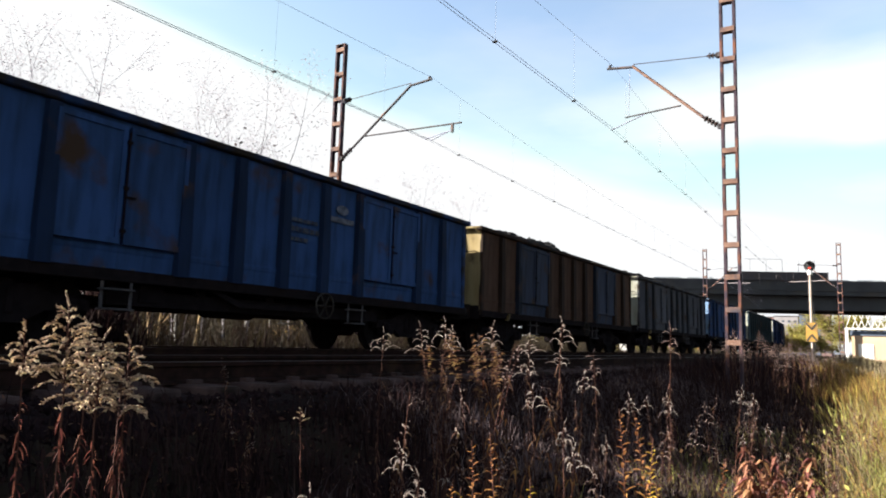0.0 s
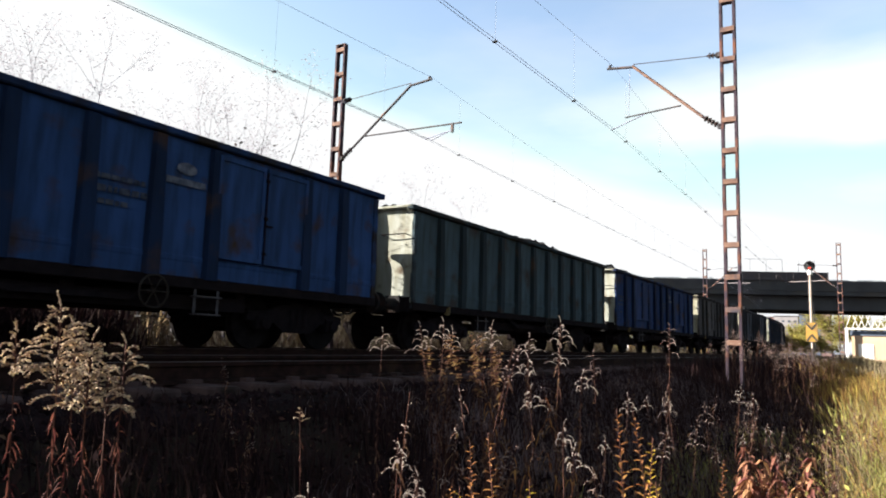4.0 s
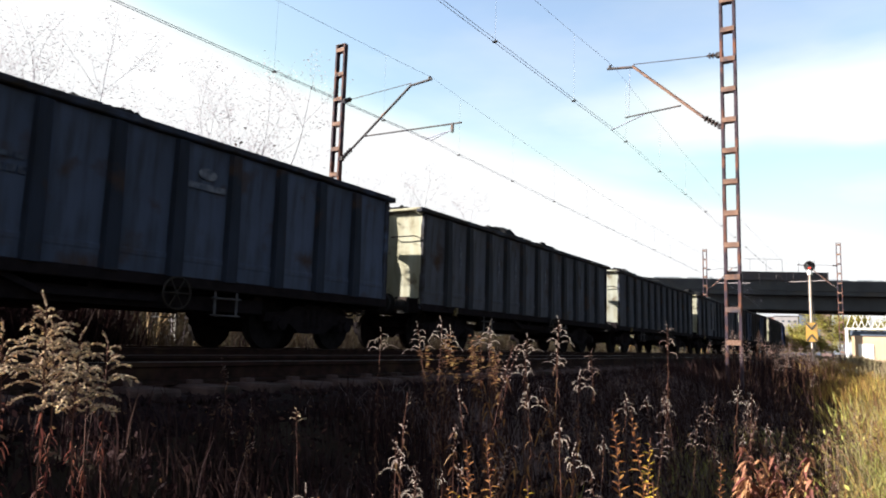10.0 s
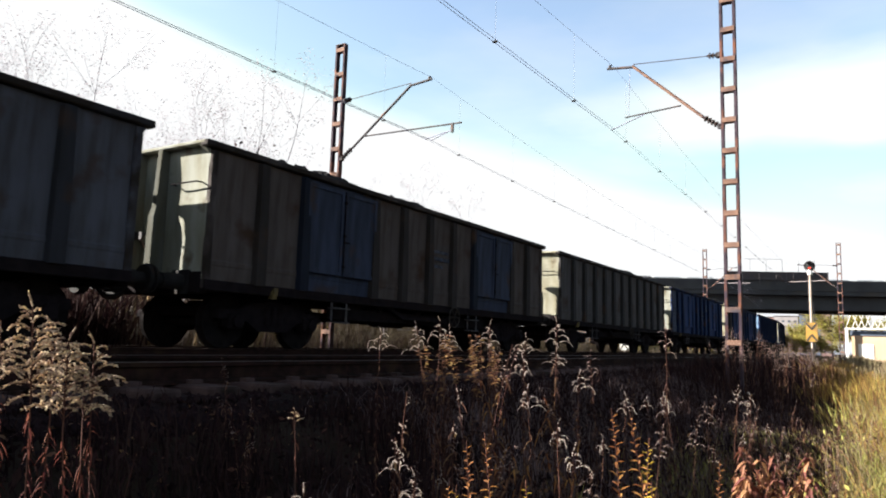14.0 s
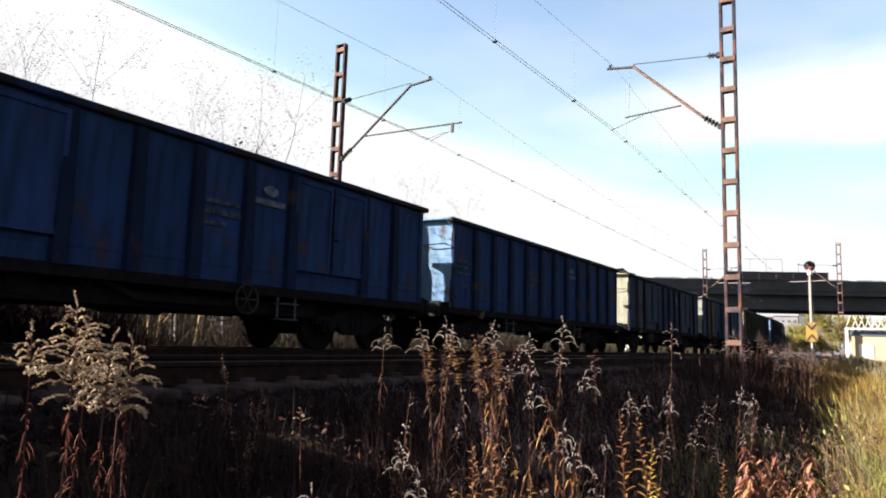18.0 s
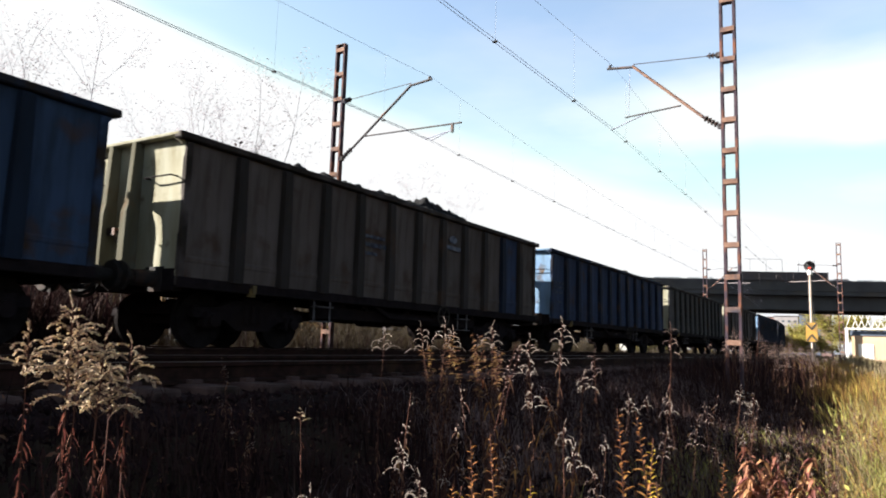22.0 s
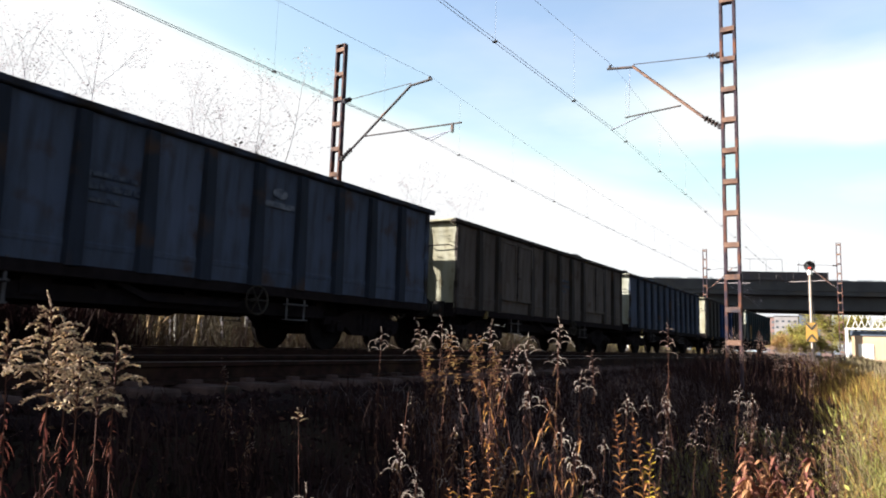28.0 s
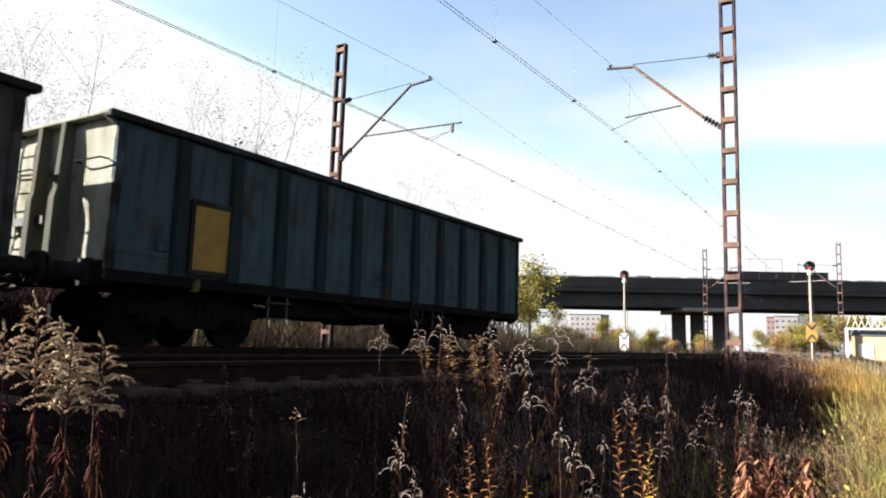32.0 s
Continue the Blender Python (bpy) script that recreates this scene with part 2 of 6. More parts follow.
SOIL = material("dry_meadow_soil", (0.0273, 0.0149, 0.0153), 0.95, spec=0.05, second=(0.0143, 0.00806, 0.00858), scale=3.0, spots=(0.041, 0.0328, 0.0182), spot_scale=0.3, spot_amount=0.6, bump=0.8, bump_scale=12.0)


# ---- building blocks ----
def box(bm, x0, x1, y0, y1, z0, z1, bevel=0.0):
    m = Matrix.Translation(((x0 + x1) / 2, (y0 + y1) / 2, (z0 + z1) / 2)) @ Matrix.Diagonal((abs(x1 - x0), abs(y1 - y0), abs(z1 - z0), 1))
    made = bmesh.ops.create_cube(bm, size=1.0, matrix=m)["verts"]
    if bevel:
        edges = list({e for v in made for e in v.link_edges})
        bmesh.ops.bevel(bm, geom=edges, offset=bevel, segments=1, affect="EDGES", profile=0.5)
    return bm


def rod(bm, a, b, r0, r1=None, seg=8, caps=True):
    """A round bar from a to b."""
    a, b = Vector(a), Vector(b)
    d = b - a
    m = Matrix.Translation((a + b) / 2) @ d.to_track_quat("Z", "Y").to_matrix().to_4x4()
    bmesh.ops.create_cone(bm, cap_ends=caps, segments=seg, radius1=r0, radius2=r0 if r1 is None else r1, depth=d.length, matrix=m)
    return bm


def bar(bm, a, b, w, h):
    """A square bar from a to b, w wide and h high."""
    a, b = Vector(a), Vector(b)
    d = b - a
    m = Matrix.Translation((a + b) / 2) @ d.to_track_quat("Z", "Y").to_matrix().to_4x4() @ Matrix.Diagonal((w, h, d.length, 1))
    bmesh.ops.create_cube(bm, size=1.0, matrix=m)
    return bm


def mesh(name, bm, mat, smooth=False):
    me = bpy.data.meshes.new(name)
    bm.to_mesh(me)
    bm.free()
    me.materials.append(mat)
    if smooth:
        for p in me.polygons:
            p.use_smooth = True
    return me


def raw(name, verts, faces, mat):
    me = bpy.data.meshes.new(name)
    me.from_pydata(verts, [], faces)
    me.materials.append(mat)
    return me


def put(name, me, parent=None, m=None, colour=None, label=""):
    """An object on the mesh me, under a thing or part."""
    ob = new(name, me)
    ob.parent = parent
    if m is not None:
        ob.matrix_basis = m
    if colour:
        ob.color = (*colour, 1)
    return tagged(ob, label)


def part(name, bm, mat, parent, label="", m=None):
    return put(name, mesh(name, bm, mat), parent, m, None, label)


def B(*boxes, bevel=0.0):
    bm = bmesh.new()
    for b in boxes:
        box(bm, *b, bevel=bevel)
    return bm


# ---- the line of the tracks ----
TRAIN_Y, NEAR_Y = 10.36, 5.65
BEND_AT, BEND_R = 67.0, 245.0


def on_track(s, offset=0.0):
    """Place and heading (degrees) s metres along the train's track, offset to its far side."""
    if s <= BEND_AT:
        return s, TRAIN_Y + offset, 0.0
    a = (s - BEND_AT) / BEND_R
    r = BEND_R - offset
    return BEND_AT + r * math.sin(a), TRAIN_Y + BEND_R - r * math.cos(a), math.degrees(a)


def ground_z(x, y):
    if y < 1.2:
        z = -1.12 - 0.02 * min(1.2 - y, 20)
    elif y < 4.15:
        t = (y - 1.2) / 2.95
        z = -1.12 + 0.72 * t * t * (3 - 2 * t)
    elif y < 13:
        z = -0.40
    elif y < 17:
        z = -0.40 - 0.1 * (y - 13)
    else:
        z = -0.8
    k = min(1.0, max(0.0, (4.6 - y) / 1.0) + max(0.0, (y - 12.5)))
    return z + k * 0.09 * noise.noise((x * 0.7, y * 0.7, 3.0)) + k * 0.05 * noise.noise((x * 2.3, y * 2.3, 1.0))


# ---- ground ----
def spaced(knots):
    out = []
    for a, b, n in knots:
        out += [a + (b - a) * i / n for i in range(n)]
    return out + [knots[-1][1]]


gx = spaced([(-2500, -300, 8), (-300, -30, 14), (-30, -4, 26), (-4, 40, 130), (40, 130, 60), (130, 400, 18), (400, 3500, 10)])
gy = spaced([(-2500, -100, 10), (-100, -8, 16), (-8, -1, 14), (-1, 6, 42), (6, 12, 8), (12, 18, 16), (18, 60, 20), (60, 300, 12), (300, 3000, 10)])
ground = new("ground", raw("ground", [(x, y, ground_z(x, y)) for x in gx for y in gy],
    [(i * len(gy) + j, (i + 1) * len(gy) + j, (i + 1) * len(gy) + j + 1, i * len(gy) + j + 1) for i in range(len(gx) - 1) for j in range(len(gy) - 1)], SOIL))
tagged(ground, "dry autumn meadow soil sloping up to the railway embankment", "ground", kind="structure")


# ---- track ----
def sweep(name, profile, stations, mat, closed=True):
    """A profile of (across, up) swept along stations of (x, y, heading)."""
    verts, faces, n = [], [], len(profile)
    for x, y, h in stations:
        c, s = math.cos(radians(h)), math.sin(radians(h))
        verts += [(x - s * u, y + c * u, v) for u, v in profile]
    for i in range(len(stations) - 1):
        for j in range(n if closed else n - 1):
            k = (j + 1) % n
            faces.append((i * n + j, i * n + k, (i + 1) * n + k, (i + 1) * n + j))
    return raw(name, verts, faces, mat)


RAILP = [(-0.075, -0.172), (0.075, -0.172), (0.075, -0.16), (0.012, -0.14), (0.01, -0.045), (0.036, -0.035), (0.036, -0.006), (0.03, 0.0), (-0.03, 0.0), (-0.036, -0.006), (-0.036, -0.035), (-0.01, -0.045), (-0.012, -0.14), (-0.075, -0.16)]
HEADP = [(-0.028, 0.0015), (0.028, 0.0015), (0.028, -0.004), (-0.028, -0.004)]
STATIONS = [-420.0, -100.0, -20.0, 0.0, 20.0, 40.0, 60.0] + [67.0 + 4 * i for i in range(45)]


def track_line(shift):
    return [on_track(s, shift) for s in STATIONS]


def near_line(shift):
    # the second track keeps its distance from the first
    return [on_track(s, NEAR_Y - TRAIN_Y + shift) for s in STATIONS]


for line, what in ((near_line, "empty near track"), (track_line, "track under the train")):
    for side in (-0.753, 0.753):
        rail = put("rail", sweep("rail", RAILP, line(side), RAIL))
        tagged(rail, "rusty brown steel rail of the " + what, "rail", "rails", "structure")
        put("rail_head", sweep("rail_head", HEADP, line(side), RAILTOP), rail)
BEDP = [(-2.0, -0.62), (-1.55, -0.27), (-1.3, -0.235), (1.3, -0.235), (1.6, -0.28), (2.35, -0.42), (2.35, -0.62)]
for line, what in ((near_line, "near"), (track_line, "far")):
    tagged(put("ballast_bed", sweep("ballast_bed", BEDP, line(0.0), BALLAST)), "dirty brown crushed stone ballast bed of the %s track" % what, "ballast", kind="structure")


def sleeper_mesh():
    bm = bmesh.new()
    for x0, x1, z in ((-1.30, -0.45, -0.17), (-0.45, 0.45, -0.2), (0.45, 1.30, -0.17)):
        box(bm, -0.13, 0.13, x0, x1, -0.34, z, bevel=0.02)
    for y in (-0.89, -0.62, 0.62, 0.89):
        box(bm, -0.05, 0.05, y - 0.04, y + 0.04, -0.17, -0.135)
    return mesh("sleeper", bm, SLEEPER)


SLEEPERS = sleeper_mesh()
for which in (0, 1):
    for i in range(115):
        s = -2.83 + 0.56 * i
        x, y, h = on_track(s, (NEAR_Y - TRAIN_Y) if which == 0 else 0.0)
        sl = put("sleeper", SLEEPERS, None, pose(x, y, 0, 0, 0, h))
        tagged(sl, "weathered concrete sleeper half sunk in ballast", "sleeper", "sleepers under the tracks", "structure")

# ---- overhead line ----
def mast(x, y, top, across, label):
    """Two rolled channels joined by batten plates; across: the plates' pitch."""
    m = tagged(new("overhead_line_mast"), label, "mast", "overhead line masts")
    m.matrix_basis = pose(x, y, 0)
    for s in (-1, 1):
        # a channel: web outside, flanges turned inwards
        bm, c = bmesh.new(), [(-0.07, 0.166), (0.07, 0.166), (0.07, 0.11), (0.062, 0.11), (0.062, 0.154), (-0.062, 0.154), (-0.062, 0.11), (-0.07, 0.11)]
        lo, hi = [[bm.verts.new((u, s * v, z)) for u, v in c] for z in (-0.9, top)]
        bm.faces.new(lo), bm.faces.new(hi)
        for k in range(8):
            bm.faces.new((lo[k], lo[(k + 1) % 8], hi[(k + 1) % 8], hi[k]))
        bmesh.ops.recalc_face_normals(bm, faces=bm.faces)
        part("mast_leg", bm, LEGSTEEL, m, "dark purple-brown rusty channel")
    z, k = 0.40, 0
    while z < top:
        for fx in (-0.082, 0.072):
            part("batten_plate", B((fx, fx + 0.01, -0.15, 0.15, z - 0.055, z + 0.055)), MAST, m)
        z += across
    part("base_block", B((-0.3, 0.3, -0.35, 0.35, -1.5, -0.62), bevel=0.03), CONCRETE, m)
    part("cap_plate", B((-0.08, 0.08, -0.17, 0.17, top, top + 0.015)), MAST, m)
    return m


def insulator(bm, a, b, n=5):
    a, b = Vector(a), Vector(b)
    for k in range(n):
        p, q = a.lerp(b, k / n), a.lerp(b, (k + 0.55) / n)
        rod(bm, p, q, 0.075, 0.04, seg=10)
    return rod(bm, a, b, 0.025, seg=8)


def cantilever(m, s, reach, tube=None):
    """The bracket on a mast; s: the side of the mast on which the track lies; reach: to the catenary wire."""
    f = lambda d, z, dx=0.0: (dx, s * d, z)
    part("bracket_tube", rod(bmesh.new(), f(0.55, 5.38), f(reach - 0.6, 6.86), 0.034, seg=10), tube or MAST, m, "rusty slanting steel tube" if tube is None else "dark slanting steel tube")
    part("tube_head", rod(rod(bmesh.new(), f(reach - 0.66, 6.83), f(reach + 0.02, 6.9), 0.032, seg=10), f(reach - 0.05, 6.9), f(reach - 0.05, 6.98), 0.04), DARKSTEEL, m)
    part("foot_insulator", insulator(bmesh.new(), f(0.2, 5.12), f(0.55, 5.38)), INSUL, m, "brown ribbed porcelain insulator")
    part("tie_rod", rod(bmesh.new(), f(0.42, 6.78), f(reach - 0.62, 6.9), 0.011, seg=6), DARKSTEEL, m)
    part("tie_insulator", insulator(bmesh.new(), f(0.16, 6.76), f(0.45, 6.785), 4), INSUL, m, "brown ribbed porcelain insulator")
    for z in (5.12, 6.76):
        part("bracket_lug", B((-0.06, 0.06, min(s * 0.1, s * 0.24), max(s * 0.1, s * 0.24), z - 0.05, z + 0.05)), DARKSTEEL, m)


def wire(name, pts, r, label, mat=None):
    """A thin wire through the points."""
    verts, n = [], len(pts)
    for x, y, z in pts:
        if name == "dropper":
            verts += [(x + r * math.cos(a), y + r * math.sin(a), z) for a in (0, 1.57, 3.14, 4.71)]
        else:
            verts += [(x, y + r * math.cos(a), z + r * math.sin(a)) for a in (0, 1.57, 3.14, 4.71)]
    faces = [(i * 4 + k, i * 4 + (k + 1) % 4, (i + 1) * 4 + (k + 1) % 4, (i + 1) * 4 + k) for i in range(n - 1) for k in range(4)]
    return tagged(put(name, raw(name, verts, faces, mat or WIRE)), label, "wire")


RUST_MAST = "rusty brown lattice mast of two channels and batten plates"
near_mast = mast(16.0, 2.74, 9.2, 0.69, RUST_MAST)
cantilever(near_mast, 1, 2.74)
part("steady_tube", rod(bmesh.new(), (0, 1.03, 5.72), (0, 2.32, 5.62), 0.02), DARKSTEEL, near_mast)
part("registration_arm", rod(bmesh.new(), (0, 1.85, 5.64), (0, 2.66, 5.36), 0.014), WIRE, near_mast)
part("steady_hanger", rod(bmesh.new(), (0, 2.24, 5.62), (0, 2.2, 6.86), 0.006, seg=5), WIRE, near_mast)
far_mast = mast(14.6, 12.72, 8.42, 0.715, RUST_MAST)
cantilever(far_mast, -1, 3.05, DARKSTEEL)
part("steady_tube", rod(bmesh.new(), (0, -0.95, 5.66), (0, -4.0, 5.62), 0.022), DARKSTEEL, far_mast)
part("steady_drop", B((-0.03, 0.03, -3.76, -3.70, 5.40, 5.64)), DARKSTEEL, far_mast)
part("registration_arm", rod(rod(bmesh.new(), (0, -3.7, 5.46), (0, -2.9, 5.32), 0.013), (0, -3.7, 5.46), (0, -3.1, 5.27), 0.013), WIRE, far_mast)
for x, y, s in ((60.0, 2.85, 1), (60.5, 12.5, -1), (-38.0, 2.74, 1), (-38.0, 12.72, -1)):
    other = mast(x, y, 8.45, 0.72, RUST_MAST)
    cantilever(other, s, 2.75)
    part("steady_tube", rod(bmesh.new(), (0, s * 0.95, 5.66), (0, s * 3.4, 5.6), 0.026), SUNLITTUBE, other, "pale galvanised steady tube")

SPAN_N = [(-38.0, 6.6), (16.0, 5.34), (60.0, 6.2)]
SPAN_F = [(-38.0, 10.85), (14.6, 9.66), (60.5, 10.4), (105.0, 13.4)]


def catenary(spans, low, first):
    for (x0, y0), (x1, y1) in zip(spans, spans[1:]):
        n = 24
        at = lambda k: (x0 + (x1 - x0) * k / n, y0 + (y1 - y0) * k / n)
        sag = lambda k: 6.94 - 0.70 * 4 * (k / n) * (1 - k / n) * ((x1 - x0) / 54) ** 2
        wire("messenger_wire", [(*at(k), sag(k)) for k in range(n + 1)], 0.0045 if x0 < 10 else 0.0035, "thin dark sagging catenary wire over the track")
        for d in (-0.035, 0.035):
            pts = [(at(k)[0], at(k)[1] + d, low + 0.05 * (1 - 4 * (k / n) * (1 - k / n))) for k in range(n + 1)]
            wire("contact_wire", pts, 0.0065 if x0 < 10 else 0.0038, "thin dark contact wire stretched over the track")
        for i in range(-14, 27):
            x = first + 3.4 * i
            k = n * (x - x0) / (x1 - x0)
            if not 0.4 < k < n - 0.4:
                continue
            x, y = at(k)
            wire("dropper", [(x, y, low), (x, y, sag(k))], 0.0022, "hair-thin dropper hanging from the catenary wire")
            clip = put("wire_clip", mesh("wire_clip", B((x - 0.02, x + 0.02, y - 0.042, y + 0.042, low + 0.008, low + 0.036)), SOOTYSTEEL))
            tagged(clip, "small dark clamp on the contact wires", "clamp", "clamps on the wires")


catenary(SPAN_N, 5.31, 10.2)
catenary(SPAN_F, 5.24, 9.3)


# ---- signals ----
POSTWHITE = material("sun_bleached_post_paint", (0.4, 0.33, 0.28), 0.7, second=(0.3, 0.24, 0.2), scale=6.0, spots=(0.25, 0.17, 0.12), spot_scale=5.0, spot_amount=0.4)
def light_signal(x, y, top, plate, label):
    s = tagged(new("light_signal"), label, "railway signal", "signals beside the tracks")
    s.matrix_basis = pose(x, y, ground_z(x, y) if y < 4 else -0.42)
    part("post", rod(bmesh.new(), (0, 0, -0.3), (0, 0, top - 0.2), 0.06, seg=12), POSTWHITE, s, "white painted post")
    bm = bmesh.new()
    rod(bm, (-0.03, 0, top), (0.05, 0, top), 0.245, seg=28)
    part("background_disc", bm, SIGNBLACK, s, "round black disc with pale rim")
    rim = bmesh.new()
    for k in range(28):
        a, b = 2 * math.pi * k / 28, 2 * math.pi * (k + 1) / 28
        bar(rim, (-0.04, 0.25 * math.cos(a), top + 0.25 * math.sin(a)), (-0.04, 0.25 * math.cos(b), top + 0.25 * math.sin(b)), 0.02, 0.02)
    part("disc_rim", rim, DARKSTEEL, s)
    for dz in (-0.12, 0.12):
        part("lamp_hood", rod(bmesh.new(), (-0.03, 0, top + dz), (-0.22, 0, top + dz), 0.1, 0.085, seg=14, caps=False), DARKSTEEL, s)
    glow = bpy.data.materials.get("red_signal_lens") or bpy.data.materials.new("red_signal_lens")
    glow.use_nodes = True
    glow.node_tree.nodes["Principled BSDF"].inputs["Base Color"].default_value = (0.4, 0.03, 0.02, 1)
    glow.node_tree.nodes["Principled BSDF"].inputs["Emission Color"].default_value = (1.0, 0.12, 0.08, 1)
    glow.node_tree.nodes["Principled BSDF"].inputs["Emission Strength"].default_value = 0.35
    part("lens", rod(bmesh.new(), (-0.035, 0, top - 0.12), (-0.06, 0, top - 0.12), 0.08, seg=16), glow, s, "lit red lens")
    part("neck", rod(bmesh.new(), (0, 0, top - 0.45), (0, 0, top - 0.15), 0.13, 0.09, seg=12), WHITE, s)
    z = 1.36 if y < 4 else 0.5
    part("plate", B((-0.10, -0.08, -0.26, 0.26, z, z + 0.95)), plate, s, "rectangular plate with a crossed black band")
    for a, b in (((-0.24, z + 0.93), (0, z + 0.6)), ((0.24, z + 0.93), (0, z + 0.6)), ((-0.24, z + 0.02), (0, z + 0.35)), ((0.24, z + 0.02), (0, z + 0.35))):
        part("band", bar(bmesh.new(), (-0.108, a[0], a[1]), (-0.108, b[0], b[1]), 0.012, 0.07), SIGNBLACK, s)
    part("ladder", bar(bar(bmesh.new(), (0.2, -0.12, 0), (0.12, -0.12, top - 0.3), 0.02, 0.03), (0.2, 0.12, 0), (0.12, 0.12, top - 0.3), 0.02, 0.03), DARKSTEEL, s)
    return s


light_signal(40.0, 3.2, 5.15, YELLOW, "slim white signal post with black disc and yellow plate")
light_signal(40.0, 12.7, 4.8, WHITE, "slim white signal post with black disc and white plate")


# ---- road bridge ----
bridge = tagged(new("road_bridge"), "long grey concrete road bridge over the railway", "bridge")
DECK_Z = 7.95
# it crosses askew and falls gently to the far side
BRIDGE_AT = pose(100.0, 0, 0, 0, 0, math.degrees(math.atan2(0.55, 1.0))) @ pose(0, 0, 0, -0.5, 0, 0)
bridge.matrix_basis = BRIDGE_AT
BSEG = [-650, -118, -76, -34, 20.6, 62, 104, 700]
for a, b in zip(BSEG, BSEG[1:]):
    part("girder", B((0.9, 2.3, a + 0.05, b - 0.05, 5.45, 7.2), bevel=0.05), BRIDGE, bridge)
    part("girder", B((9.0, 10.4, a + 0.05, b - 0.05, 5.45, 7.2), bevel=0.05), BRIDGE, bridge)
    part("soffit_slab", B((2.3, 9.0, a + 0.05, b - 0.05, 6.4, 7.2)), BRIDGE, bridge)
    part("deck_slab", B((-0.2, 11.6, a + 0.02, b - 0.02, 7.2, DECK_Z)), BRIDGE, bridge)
part("roadway", B((1.2, 10.4, -650, 700, DECK_Z, DECK_Z + 0.06)), material("asphalt", (0.05, 0.05, 0.052), 0.9, scale=2.0), bridge)
for x in (-0.3, 11.4):
    part("parapet", B((x, x + 0.3, -650, 700, 7.7, 9.0), bevel=0.03), BRIDGE, bridge, "dark concrete edge beam")
RAILW = material("galvanised_rail", (0.55, 0.56, 0.58), 0.5, 0.3)
for k in range(-39, 30):
    part("railing_panel", B((-0.2, -0.14, k * 4.0 + 0.15, k * 4.0 + 3.3, 9.03, 9.12)), RAILW, bridge)
    part("railing_post", B((-0.2, -0.12, k * 4.0 - 0.04, k * 4.0 + 0.04, 8.9, 9.16)), RAILW, bridge)
for y in (20.6, 62.0, -34.0, -76.0):
    # cap paler than its columns: light on its face is put into the colour
    pier = part("pier_cap", B((-0.1, 11.2, y - 3.8, y + 3.2, 5.0, 5.45), bevel=0.05), CONCRETE, bridge, "broad concrete pier cap")
    for dy, w in ((2.3, 0.8), (0.0, 0.75), (-2.9, 0.85)):
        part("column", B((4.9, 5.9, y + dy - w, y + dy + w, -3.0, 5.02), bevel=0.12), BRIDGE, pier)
part("noise_barrier", B((-0.5, -0.36, 6.8, 18.8, 8.9, 9.95)), DARKSTEEL, bridge, "long dark panel on the railing")
for k in range(7):
    part("barrier_post", B((-0.56, -0.5, 6.8 + k * 2.0 - 0.05, 6.8 + k * 2.0 + 0.05, 8.4, 9.98)), DARKSTEEL, bridge)
fence = material("thin_fence_wire", (0.35, 0.36, 0.38), 0.7)
for k in range(5):
    part("fence_post", B((-0.3, -0.27, 8.2 + k * 1.9 - 0.02, 8.2 + k * 1.9 + 0.02, 9.9, 11.5)), fence, bridge)
part("fence_rail", B((-0.3, -0.28, 12.0, 16.5, 11.46, 11.5)), fence, bridge)


# ---- traffic on the bridge ----
def box_truck():
    t = tagged(new("box_truck"), "white box truck driving over the road bridge", "truck")
    part("cargo_box", B((-1.2, 1.2, 0.3, 3.6, 1.0, 2.95), bevel=0.05), WHITE, t, "pale grey cargo box")
    part("cab", B((-1.05, 1.05, -1.75, 0.15, 0.55, 2.35), bevel=0.22), WHITE, t)
    part("windscreen", B((-0.9, 0.9, -1.77, -1.5, 1.5, 2.1), bevel=0.05), SIGNBLACK, t)
    part("chassis", B((-0.45, 0.45, -1.4, 3.5, 0.55, 0.95)), DARKSTEEL, t)
    for x in (-0.9, 0.9):
        for y in (-0.9, 2.6):
            part("wheel", rod(bmesh.new(), (x - 0.14, y, 0.45), (x + 0.14, y, 0.45), 0.45, seg=18), SIGNBLACK, t)
    return t


def car(colour):
    c = tagged(new("car"), "small dark car driving over the road bridge", "car", "cars on the bridge")
    bm = B((-0.85, 0.85, -2.1, 2.1, 0.35, 0.95), bevel=0.15)
    part("body", bm, colour, c)
    bm = bmesh.new()
    v = [bm.verts.new(p) for p in ((-0.75, -1.1, 0.93), (0.75, -1.1, 0.93), (0.75, 1.7, 0.93), (-0.75, 1.7, 0.93), (-0.6, -0.4, 1.48), (0.6, -0.4, 1.48), (0.6, 1.1, 1.48), (-0.6, 1.1, 1.48))]
    for f in ((3, 2, 1, 0), (4, 5, 6, 7), (0, 1, 5, 4), (1, 2, 6, 5), (2, 3, 7, 6), (3, 0, 4, 7)):
        bm.faces.new([v[k] for k in f])
    part("cabin", bm, DARKSTEEL, c)
    for x in (-0.78, 0.78):
        for y in (-1.3, 1.3):
            part("wheel", rod(bmesh.new(), (x - 0.1, y, 0.32), (x + 0.1, y, 0.32), 0.32, seg=16), SIGNBLACK, c)
    return c


TRUCK = box_truck()
CARS = [(car(DARKSTEEL), 3.0, 4.8, -17.0), (car(DARKSTEEL), 14.0, 27.5, -17.0), (car(WHITE), 21.0, 25.3, -22.0), (car(DARKSTEEL), 32.0, 27.5, -18.0)]


